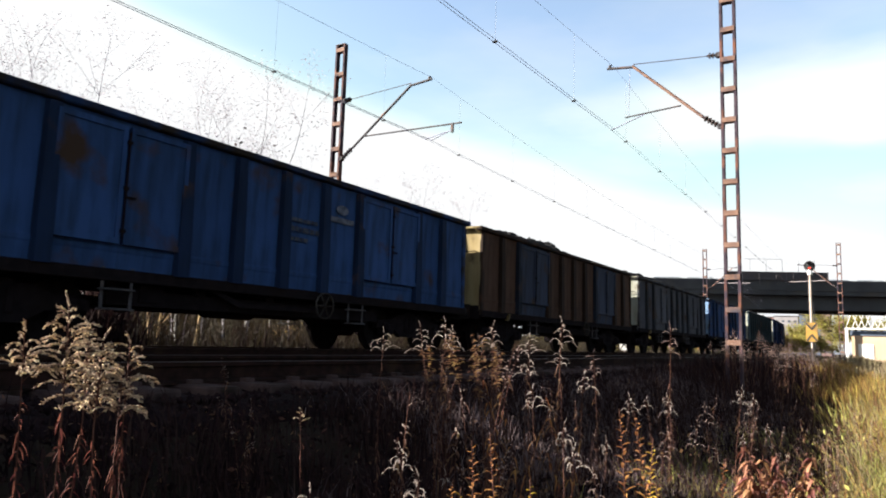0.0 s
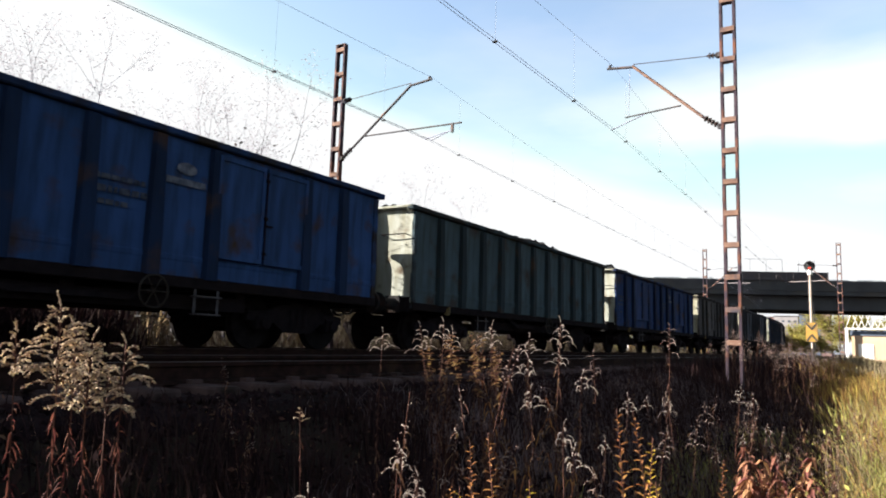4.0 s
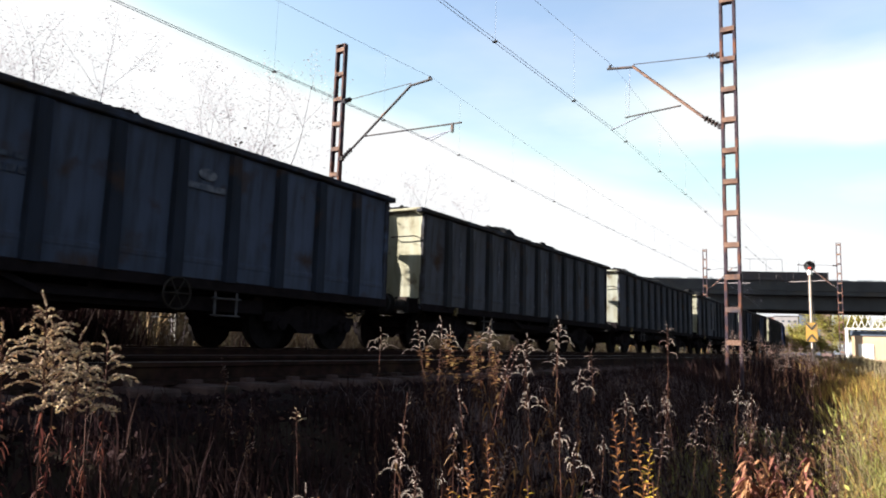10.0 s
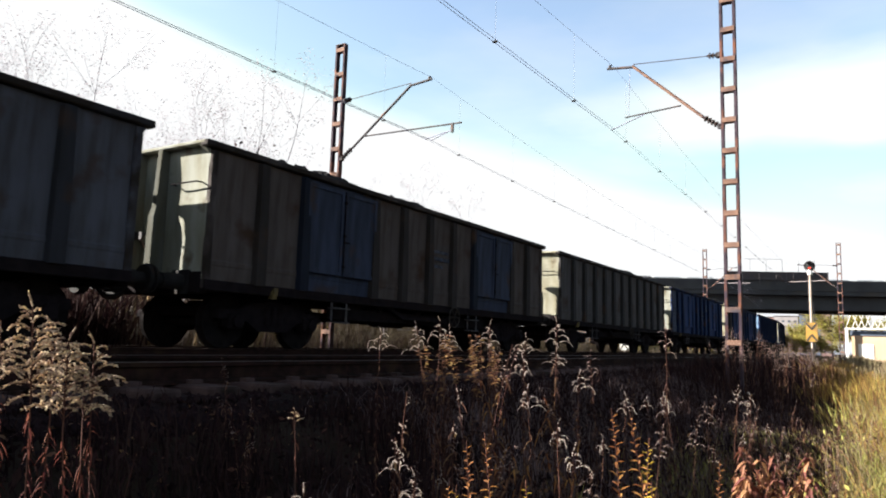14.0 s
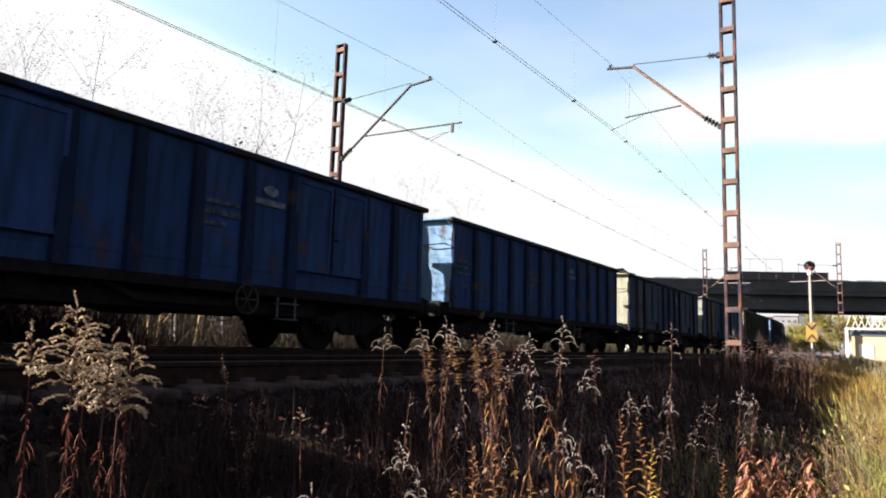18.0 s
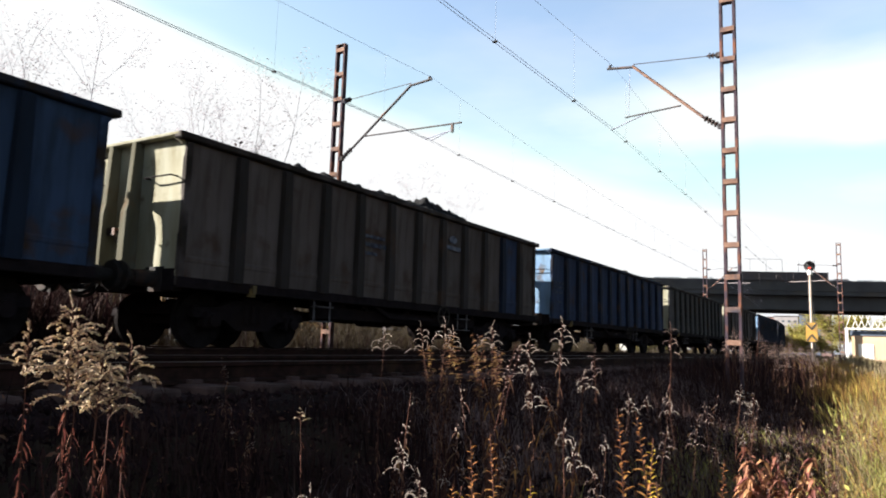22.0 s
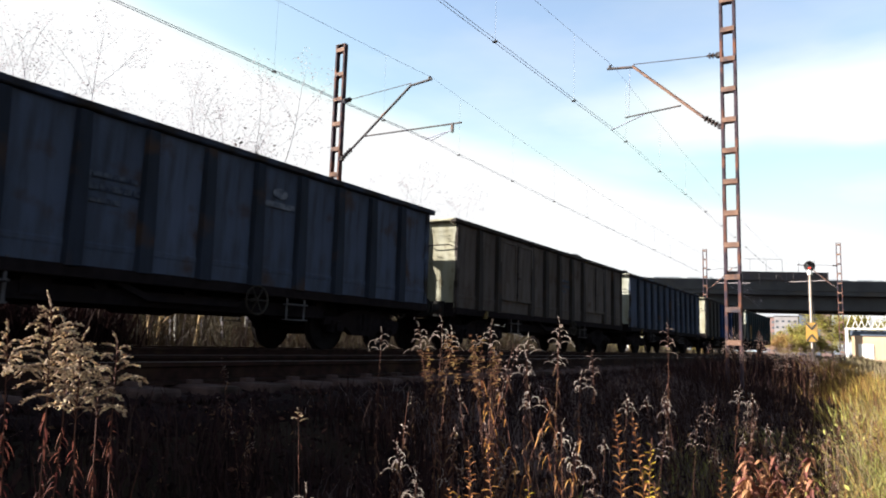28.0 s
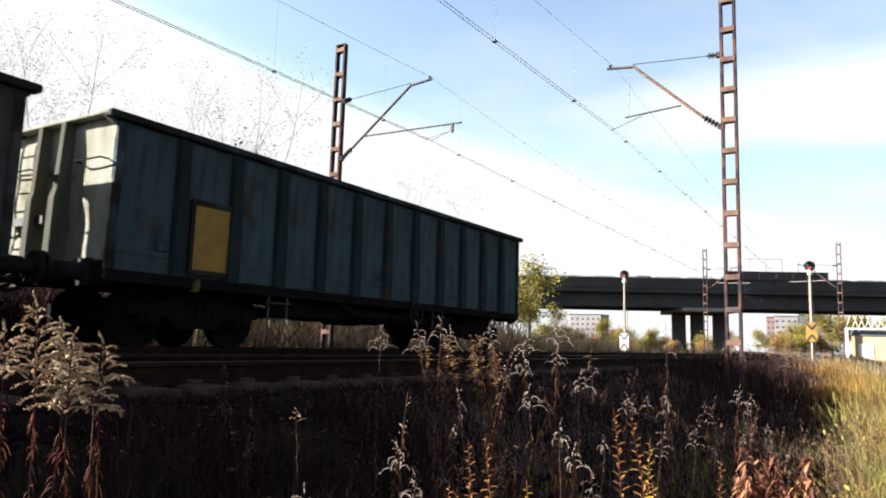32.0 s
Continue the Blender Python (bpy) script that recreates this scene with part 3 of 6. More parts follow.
# ---- far buildings ----
PLASTER = material("pale_plaster", (0.24, 0.22, 0.22), 0.9, second=(0.2, 0.185, 0.185), scale=0.3)
BRICKISH = material("brown_facade", (0.22, 0.13, 0.115), 0.9, second=(0.17, 0.105, 0.095), scale=0.3)
BLUEGREY = material("blue_grey_cladding", (0.08, 0.104, 0.144), 0.8, second=(0.064, 0.08, 0.112), scale=0.2)
GLASS = material("dark_window_glass", (0.06, 0.07, 0.085), 0.3, bump=0)
TRUSSWHITE = material("weathered_white_steel", (0.6, 0.58, 0.55), 0.7, second=(0.48, 0.46, 0.43), scale=3.0)
SANDWALL = material("sand_plaster", (0.5, 0.36, 0.24), 0.9, second=(0.42, 0.29, 0.19), scale=0.3)


def block(x, y0, y1, z1, deep, wall, label, storeys, cols):
    b = tagged(new("apartment_building"), label, "building", "distant buildings")
    b.matrix_basis = pose(x, (y0 + y1) / 2, -0.9)
    w = (y1 - y0) / 2
    part("wall", B((0, deep, -w, w, 0, z1 + 0.9)), wall, b)
    part("roof", B((-0.3, deep + 0.3, -w - 0.3, w + 0.3, z1 + 0.9, z1 + 1.3)), DARKSTEEL, b)
    hz = (z1 - 0.5) / storeys
    for i in range(storeys):
        for j in range(cols):
            yy = -w + (j + 0.5) * 2 * w / cols
            win = part("window", B((-0.06, 0.02, yy - 0.75, yy + 0.75, 1.3 + i * hz, 1.3 + i * hz + 1.35)), PLASTER, b)
            part("pane", B((-0.08, -0.05, yy - 0.65, yy + 0.65, 1.4 + i * hz, 2.55 + i * hz)), GLASS, win)
    return b


block(420.0, 40.0, 51.5, 19.3, 14, PLASTER, "pale apartment block far behind the bridge", 6, 4)
block(425.0, 51.6, 56.0, 19.0, 14, BRICKISH, "brown apartment block far behind the bridge", 6, 2)
block(400.0, 26.8, 37.5, 19.2, 12, BLUEGREY, "blue-grey tower block far behind the bridge", 6, 4)
block(380.0, 22.5, 26.6, 20.0, 10, BRICKISH, "reddish block far behind the bridge", 6, 2)
block(400.0, 141.0, 160.0, 18.6, 14, PLASTER, "pale apartment block behind the bridge and the trees", 6, 6)
hall = tagged(new("warehouse"), "sunlit sand-coloured warehouse with blue roof band", "building")
hall.matrix_basis = pose(150.0, 0, -1.0)
part("wall", B((0, 20, -30, 5.6, 0, 4.7)), SANDWALL, hall)
part("roof_band", B((-0.2, 20.2, -30.2, 5.8, 4.7, 5.6)), BLUEGREY, hall)
for k in range(6):
    part("door", B((-0.08, 0.0, 2.2 - k * 5.5, 4.6 - k * 5.5, 0, 3.2)), WHITE, hall)
truss = tagged(new("conveyor_truss"), "white steel lattice girder above the warehouse", "steel truss")
truss.matrix_basis = pose(149.0, 0, 0)
for z in (4.9, 8.0):
    part("chord", B((-0.1, 0.1, -30, 6.6, z - 0.16, z + 0.16)), TRUSSWHITE, truss)
for k in range(36):
    a, b = 6.4 - k * 1.0, 5.4 - k * 1.0
    part("diagonal", bar(bmesh.new(), (0, a, 4.9), (0, b, 8.0), 0.13, 0.13), TRUSSWHITE, truss)
    part("diagonal", bar(bmesh.new(), (0, b, 8.0), (0, b - 1.0, 4.9), 0.13, 0.13), TRUSSWHITE, truss)
for y in (6.3, -8.0, -22.0):
    part("trestle_leg", B((-0.2, 0.2, y - 0.25, y + 0.25, -1.2, 4.9)), TRUSSWHITE, truss)

# ---- coal wagons ----
HL, HW, Z0, Z1 = 6.36, 1.37, 1.08, 3.28
# the capping rim stands out over the end walls
RIM = 6.52
BAYS = 12
BAY = 2 * (HL - 0.06) / BAYS


def coal_mesh(seed, crown):
    """A load of coal, heaped along the middle; crown: how far it stands over the rim."""
    verts, faces, nx, ny = [], [], 150, 26
    heaps = [(-4.6 + 9.2 * random.random(), 0.03 + 0.14 * random.random(), 0.5 + 0.9 * random.random()) for _ in range(5)]
    for i in range(nx + 1):
        for j in range(ny + 1):
            x, y = -6.25 + 12.5 * i / nx, -1.27 + 2.54 * j / ny
            e = max(0.0, 1 - (abs(y) / 1.27) ** 1.5) * min(1.0, (6.25 - abs(x)) / 0.8)
            z = 3.15 + e * (crown + sum(h * math.exp(-((x - c) / w) ** 2) for c, h, w in heaps))
            z += 0.12 * noise.noise((x * 2.1 + seed, y * 2.1, 0.5)) * (0.3 + e) + 0.11 * noise.noise((x * 5 + seed, y * 5, 1.5)) + 0.06 * noise.noise((x * 11 + seed, y * 11, 2.5))
            verts.append((x, y, z))
    for i in range(nx):
        for j in range(ny):
            a = i * (ny + 1) + j
            faces.append((a, a + ny + 1, a + ny + 2, a + 1))
    return raw("coal_load", verts, faces, COAL)


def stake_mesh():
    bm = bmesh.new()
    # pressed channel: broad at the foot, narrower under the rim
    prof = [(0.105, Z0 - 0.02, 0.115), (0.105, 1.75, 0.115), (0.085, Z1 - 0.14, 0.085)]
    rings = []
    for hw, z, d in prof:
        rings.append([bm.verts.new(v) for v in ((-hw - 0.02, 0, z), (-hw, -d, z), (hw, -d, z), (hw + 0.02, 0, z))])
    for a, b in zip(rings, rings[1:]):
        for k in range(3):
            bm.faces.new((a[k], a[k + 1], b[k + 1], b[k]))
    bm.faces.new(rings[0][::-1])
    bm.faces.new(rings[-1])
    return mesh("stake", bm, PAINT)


def panel_mesh():
    # a slightly dished sheet with a pressed crease near the foot
    bm = bmesh.new()
    w, zs = BAY / 2, [(Z0, -0.01), (1.30, -0.012), (1.33, -0.022), (1.38, -0.022), (1.41, -0.006), (2.2, 0.012), (3.0, 0.004), (Z1 - 0.12, -0.006)]
    rows = []
    for z, d in zs:
        rows.append([bm.verts.new((x * w, d + (0.014 * (1 - x * x)), z)) for x in (-1, -0.5, 0, 0.5, 1)] + [bm.verts.new((w, 0.05, z)), bm.verts.new((-w, 0.05, z))])
    for a, b in zip(rows, rows[1:]):
        for k in range(7):
            j = (k + 1) % 7
            bm.faces.new((a[k], a[j], b[j], b[k]))
    bm.faces.new(rows[0][::-1])
    bm.faces.new(rows[-1])
    return mesh("panel", bm, PAINT)


def door_leaf_mesh():
    w = BAY / 2 - 0.03
    bm = B((-w, w, -0.075, -0.03, 1.42, Z1 - 0.2))
    for b in ((-w, w, -0.1, -0.072, 1.42, 1.5), (-w, w, -0.1, -0.072, Z1 - 0.28, Z1 - 0.2), (-w, -w + 0.07, -0.1, -0.072, 1.5, Z1 - 0.28), (w - 0.07, w, -0.1, -0.072, 1.5, Z1 - 0.28)):
        box(bm, *b)
    return mesh("door_leaf", bm, PAINT)


def latch_mesh():
    bm = bmesh.new()
    rod(bm, (0, -0.115, 1.5), (0, -0.115, 3.0), 0.012)
    for z in (1.6, 2.2, 2.85):
        box(bm, -0.035, 0.035, -0.13, -0.09, z - 0.025, z + 0.025)
    box(bm, -0.015, 0.15, -0.135, -0.115, 2.06, 2.09)
    return mesh("latch", bm, GRIME)


def wheelset_mesh():
    bm = bmesh.new()
    rod(bm, (0, -1.05, 0), (0, 1.05, 0), 0.08, seg=10)
    for s in (-1, 1):
        rod(bm, (0, s * 0.68, 0), (0, s * 0.715, 0), 0.49, seg=28)
        rod(bm, (0, s * 0.715, 0), (0, s * 0.815, 0), 0.46, 0.455, seg=28)
        rod(bm, (0, s * 0.81, 0), (0, s * 0.86, 0), 0.15, seg=14)
        for k in range(4):
            a = k * math.pi / 2
            box(bm, 0.28 * math.cos(a) - 0.03, 0.28 * math.cos(a) + 0.03, s * 0.817 - 0.006, s * 0.817 + 0.006, 0.28 * math.sin(a) - 0.03, 0.28 * math.sin(a) + 0.03)
    return mesh("wheelset", bm, WHEEL)


def side_frame_mesh():
    bm = bmesh.new()
    outline = [(-1.25, 0.50), (-1.22, 0.64), (-0.75, 0.68), (-0.45, 0.80), (0.45, 0.80), (0.75, 0.68), (1.22, 0.64), (1.25, 0.50), (0.62, 0.47), (0.35, 0.30), (-0.35, 0.30), (-0.62, 0.47)]
    a = [bm.verts.new((x, -0.07, z)) for x, z in outline]
    b = [bm.verts.new((x, 0.07, z)) for x, z in outline]
    bm.faces.new(a), bm.faces.new(b[::-1])
    for k in range(12):
        bm.faces.new((a[k], b[k], b[(k + 1) % 12], a[(k + 1) % 12]))
    for x in (-0.9, 0.9):
        box(bm, x - 0.15, x + 0.15, -0.13, 0.1, 0.33, 0.6, bevel=0.03)
        rod(bm, (x, -0.14, 0.46), (x, -0.2, 0.46), 0.11, seg=12)
    for x in (-0.17, 0, 0.17):
        rod(bm, (x, -0.05, 0.42), (x, -0.05, 0.74), 0.065, seg=8)
    return mesh("side_frame", bm, GRIME)


def bolster_mesh():
    bm = B((-0.22, 0.22, -1.05, 1.05, 0.62, 0.86), (-1.15, -1.05, -0.95, 0.95, 0.55, 0.7), (1.05, 1.15, -0.95, 0.95, 0.55, 0.7), bevel=0.02)
    rod(bm, (0, 0, 0.8), (0, 0, 1.02), 0.25, seg=14)
    return mesh("bolster", bm, GRIME)


def buffer_mesh():
    bm = bmesh.new()
    rod(bm, (0, 0, 0), (-0.40, 0, 0), 0.13, 0.12, seg=14)
    rod(bm, (-0.38, 0, 0), (-0.57, 0, 0), 0.09, seg=12)
    rod(bm, (-0.55, 0, 0), (-0.6, 0, 0), 0.21, 0.23, seg=20)
    box(bm, -0.03, 0.02, -0.2, 0.2, -0.19, 0.19)
    return mesh("buffer", bm, SOOTYSTEEL)


def coupling_mesh():
    bm = B((-0.35, 0.0, -0.06, 0.06, -0.06, 0.06), (-0.42, -0.33, -0.05, 0.05, -0.02, 0.16), bevel=0.02)
    for y in (-0.09, 0.09):
        bar(bm, (-0.3, y, 0.02), (-0.62, y, -0.16), 0.03, 0.05)
    rod(bm, (-0.62, -0.14, -0.16), (-0.62, 0.14, -0.16), 0.035)
    return mesh("coupling", bm, SOOTYSTEEL)


def hose_mesh():
    # one bent tube hanging in a half loop
    bm, rings, n = bmesh.new(), [], 12
    for k in range(n + 1):
        a = math.pi * k / n
        c, out = Vector((-0.38 + 0.28 * math.cos(a), 0.38, 0.02 - 0.3 * math.sin(a))), Vector((math.cos(a), 0, -math.sin(a)))
        rings.append([bm.verts.new(c + (out * math.cos(j * math.pi / 3) + Vector((0, 1, 0)) * math.sin(j * math.pi / 3)) * 0.028) for j in range(6)])
    for p, q in zip(rings, rings[1:]):
        for j in range(6):
            bm.faces.new((p[j], p[(j + 1) % 6], q[(j + 1) % 6], q[j]))
    bm.faces.new(rings[0]), bm.faces.new(rings[-1])
    bmesh.ops.recalc_face_normals(bm, faces=bm.faces)
    return mesh("brake_hose", bm, SOOTYSTEEL)


def end_mesh():
    # end sheet, seen from outside in -x, dented between its posts
    bm, rows, ny, nz = bmesh.new(), [], 28, 20
    for i in range(nz + 1):
        z = Z0 + (Z1 - 0.05 - Z0) * i / nz
        row = []
        for j in range(ny + 1):
            y = (HW - 0.02) * (2 * j / ny - 1)
            free = min(1.0, abs(abs(y) - 0.32) / 0.2, (HW - abs(y)) / 0.2)
            row.append(bm.verts.new((0.03 * free * noise.noise((y * 2.3, z * 1.7, 4.0)), y, z)))
        rows.append(row)
    for a, b in zip(rows, rows[1:]):
        for j in range(ny):
            bm.faces.new((a[j], b[j], b[j + 1], a[j + 1]))
    me = mesh("end_wall", bm, ENDPAINT, smooth=True)
    bm = bmesh.new()
    bm.from_mesh(me)
    box(bm, 0.03, 0.06, -HW + 0.03, HW - 0.03, Z0, Z1 - 0.05)
    bm.to_mesh(me)
    bm.free()
    return me


def end_rim_mesh():
    # the capping bar over the end wall, with a gusset at each corner
    bm = B((HL - RIM, 0.08, -HW - 0.02, HW + 0.02, Z1 - 0.06, Z1 - 0.003), bevel=0.012)
    for s in (-1, 1):
        a = [bm.verts.new(v) for v in ((HL - RIM + 0.01, s * (HW - 0.03), Z1 - 0.06), (0.0, s * (HW - 0.03), Z1 - 0.06), (-0.02, s * (HW - 0.03), Z1 - 0.2))]
        b = [bm.verts.new((v.co.x, s * (HW - 0.17), min(v.co.z, Z1 - 0.06))) for v in a]
        b[2].co.z = Z1 - 0.07
        bm.faces.new(a), bm.faces.new(b[::-1])
        for k in range(3):
            bm.faces.new((a[k], b[k], b[(k + 1) % 3], a[(k + 1) % 3]))
    bmesh.ops.recalc_face_normals(bm, faces=bm.faces)
    return mesh("end_rim", bm, ENDPAINT)


def ledge_mesh():
    # a shunter's ledge on the far half of the end
    bm = B((-0.16, 0.0, 0.02, 1.2, 1.83, 1.87), (-0.16, -0.13, 0.02, 1.2, 1.75, 1.83))
    for y in (0.1, 1.1):
        bar(bm, (-0.01, y, 1.6), (-0.15, y, 1.83), 0.03, 0.04)
    return mesh("ledge", bm, DARKSTEEL)


def ladder_mesh():
    bm = bmesh.new()
    for y in (0.92, 1.3):
        rod(bm, (-0.13, y, Z0 - 0.1), (-0.13, y, Z1 - 0.12), 0.016, seg=6)
    for k in range(7):
        rod(bm, (-0.13, 0.9, 1.25 + 0.29 * k), (-0.13, 1.32, 1.25 + 0.29 * k), 0.013, seg=6)
    return mesh("ladder", bm, GRIME)


def end_post_mesh():
    bm = bmesh.new()
    prof = [(0.075, Z0 - 0.1, 0.25), (0.07, 2.1, 0.24), (0.055, 2.25, 0.20), (0.05, Z1 - 0.05, 0.16)]
    rings = [[bm.verts.new(v) for v in ((0, -w, z), (-d, -w, z), (-d, w, z), (0, w, z))] for w, z, d in prof]
    for a, b in zip(rings, rings[1:]):
        for k in range(3):
            bm.faces.new((a[k + 1], a[k], b[k], b[k + 1]))
    bm.faces.new(rings[0]), bm.faces.new(rings[-1][::-1])
    return mesh("end_post", bm, ENDPAINT)


def handrail_mesh():
    bm = bmesh.new()
    rod(bm, (0.02, -0.32, 2.62), (-0.12, -0.32, 2.62), 0.013), rod(bm, (0.02, 0.32, 2.62), (-0.12, 0.32, 2.62), 0.013)
    rod(bm, (-0.12, -0.33, 2.62), (-0.12, 0.33, 2.62), 0.014)
    return mesh("handrail", bm, GRIME)


def step_mesh():
    bm = bmesh.new()
    for x in (-0.22, 0.22):
        bar(bm, (x, 0, 1.1), (x, 0, 0.52), 0.045, 0.012)
    for z in (0.53, 0.80):
        box(bm, -0.23, 0.23, -0.09, 0.09, z - 0.012, z + 0.012)
    return mesh("step", bm, STEPSTEEL)


def ring(bm, c, r, t, seg=20, axis="y"):
    pts = [(c[0] + r * math.cos(a), c[1], c[2] + r * math.sin(a)) for a in [2 * math.pi * k / seg for k in range(seg)]]
    for k in range(seg):
        rod(bm, pts[k], pts[(k + 1) % seg], t, seg=6, caps=False)
    return bm


def brake_wheel_mesh():
    bm = ring(bmesh.new(), (0, 0, 0), 0.24, 0.018)
    for k in range(3):
        a = k * math.pi / 3
        rod(bm, (-0.24 * math.cos(a), 0, -0.24 * math.sin(a)), (0.24 * math.cos(a), 0, 0.24 * math.sin(a)), 0.012, seg=6)
    rod(bm, (0, -0.02, 0), (0, 0.35, 0), 0.03)
    return mesh("brake_wheel", bm, DIRTY)


def underframe_mesh():
    bm = B((-6.3, 6.3, -0.32, -0.2, 0.86, 1.1), (-6.3, 6.3, 0.2, 0.32, 0.86, 1.1))
    for x in (-6.1, -4.5, -2.2, 0.0, 2.2, 4.5, 6.1):
        box(bm, x - 0.08, x + 0.08, -1.3, 1.3, 0.9, 1.1)
    for y in (-1.3, 1.3):
        for x in (-1.7, 1.7):
            bar(bm, (x, y, 1.05), (x * 0.5, y, 0.72), 0.05, 0.08)
        bar(bm, (-0.85, y, 0.72), (0.85, y, 0.72), 0.05, 0.08)
    # the deep middle beams and the brake rigging hung between the bogies
    for y in (-1.12, 1.12):
        box(bm, -3.1, 3.1, y - 0.05, y + 0.05, 0.60, 0.82)
        for x in (-3.0, -1.5, 0.0, 1.5, 3.0):
            box(bm, x - 0.1, x + 0.1, y - 0.04, y + 0.04, 0.8, 1.1)
    return mesh("underframe", bm, GRIME)


def brake_gear_mesh():
    bm = bmesh.new()
    rod(bm, (-0.9, -0.55, 0.72), (0.1, -0.55, 0.72), 0.22, seg=14)
    rod(bm, (0.6, -0.75, 0.78), (1.5, -0.75, 0.78), 0.17, seg=14)
    rod(bm, (-4.0, 0.05, 0.62), (4.0, 0.05, 0.62), 0.03)
    bar(bm, (0.1, -0.55, 0.72), (1.8, -0.1, 0.62), 0.06, 0.06)
    box(bm, -2.6, -2.2, -1.2, -1.0, 0.66, 0.95)
    rod(bm, (-1.6, -1.25, 0.82), (-1.6, -0.4, 0.82), 0.025)
    return mesh("brake_gear", bm, GRIME)


def lettering_mesh(rows, seed):
    """Illegible lines of small worn characters as bars."""
    rnd, lines = random.Random(seed), []
    for z, h, x0, x1 in rows:
        x, bm = x0, bmesh.new()
        while x < x1:
            w = h * (0.5 + 1.6 * rnd.random())
            box(bm, x, min(x + w, x1), -0.006, 0.0, z, z + h)
            x += w + h * 0.35
        lines.append(mesh("lettering", bm, CHALK))
    return lines


def emblem_mesh():
    bm = bmesh.new()
    bmesh.ops.create_cone(bm, cap_ends=True, segments=16, radius1=0.15, radius2=0.15, depth=0.006, matrix=Matrix.Translation((0, 0, 2.72)) @ Matrix.Rotation(math.pi / 2, 4, "X") @ Matrix.Diagonal((1.2, 0.62, 1, 1)))
    box(bm, -0.36, 0.36, -0.006, 0.0, 2.46, 2.56)
    return mesh("emblem", bm, EMBLEMW)


M = {
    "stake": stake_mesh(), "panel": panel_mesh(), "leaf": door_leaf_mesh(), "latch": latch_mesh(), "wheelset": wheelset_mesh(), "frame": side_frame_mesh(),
    "bolster": bolster_mesh(), "buffer": buffer_mesh(), "coupling": coupling_mesh(), "hose": hose_mesh(), "end": end_mesh(), "post": end_post_mesh(), "handrail": handrail_mesh(),
    "step": step_mesh(), "brake_wheel": brake_wheel_mesh(), "under": underframe_mesh(), "gear": brake_gear_mesh(), "emblem": emblem_mesh(),
    "rim": mesh("top_rim", B((-RIM, RIM, -0.09, 0.09, Z1 - 0.11, Z1), bevel=0.02), DIRTY),
    "end_rim": end_rim_mesh(), "ledge": ledge_mesh(), "ladder": ladder_mesh(),
    "sill": mesh("side_sill", B((-HL, HL, -0.06, 0.08, Z0 - 0.17, Z0 - 0.002), bevel=0.01), GRIME),
    "corner": mesh("corner_post", B((0.0, 0.12, -0.045, 0.06, Z0 - 0.15, Z1 - 0.13), bevel=0.015), DIRTY),
    "floor": mesh("floor", B((-HL + 0.1, HL - 0.1, -HW + 0.06, HW - 0.06, 1.1, 1.16)), GRIME),
    "headstock": mesh("headstock", B((-0.02, 0.16, -1.33, 1.33, 0.86, 1.2), bevel=0.015), GRIME),
    "letters": [lettering_mesh([(2.30, 0.07, -0.4, 0.35), (2.12, 0.09, -0.4, 0.4), (1.95, 0.07, -0.4, 0.1)], 1), lettering_mesh([(2.2, 0.08, -0.3, 0.4), (2.05, 0.08, -0.35, 0.4), (1.9, 0.06, -0.3, 0.3), (1.6, 0.06, -0.2, 0.2)], 2), lettering_mesh([(1.62, 0.13, -0.25, 0.1)], 3)],
    "patch": mesh("paint_patch", B((-0.39, 0.39, -0.05, -0.03, 1.2, 2.2)), YELLOW),
    "patch_frame": mesh("hatch_frame", B((-0.46, 0.46, -0.07, -0.02, 1.12, 1.2), (-0.46, 0.46, -0.07, -0.02, 2.2, 2.28), (-0.46, -0.39, -0.07, -0.02, 1.2, 2.2), (0.39, 0.46, -0.07, -0.02, 1.2, 2.2)), DIRTY),
    "plate": mesh("label_plate", B((-0.11, 0.11, -0.02, 0.0, 1.42, 1.6)), CHALK),
    "drip": mesh("paint_drip", B((-0.02, 0.02, -0.004, 0.004, 1.9, 2.7), (0.05, 0.07, -0.004, 0.004, 2.1, 2.5)), EMBLEMW),
    "hook": mesh("rope_hook", B((-0.05, 0.05, -0.1, 0.0, 0.86, 1.0), (-0.04, 0.04, -0.13, -0.09, 0.92, 1.05)), OLDYELLOW),
}
COALS = [coal_mesh(11.0 * k, 0.41 if k < 4 else 0.2) for k in range(6)]

DEEP = (0.0185, 0.041, 0.122)
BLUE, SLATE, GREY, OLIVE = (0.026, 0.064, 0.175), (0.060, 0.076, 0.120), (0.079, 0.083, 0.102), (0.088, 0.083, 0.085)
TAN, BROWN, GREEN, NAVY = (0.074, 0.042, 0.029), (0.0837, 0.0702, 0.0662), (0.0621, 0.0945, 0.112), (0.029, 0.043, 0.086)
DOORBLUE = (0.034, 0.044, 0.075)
# end colours: the sides' paint with the sunlight on it put in
LITCREAM, LITPALE, LITBLUE, LITOCHRE = (0.31, 0.30, 0.235), (0.30, 0.305, 0.265), (0.17, 0.27, 0.42), (0.33, 0.26, 0.14)
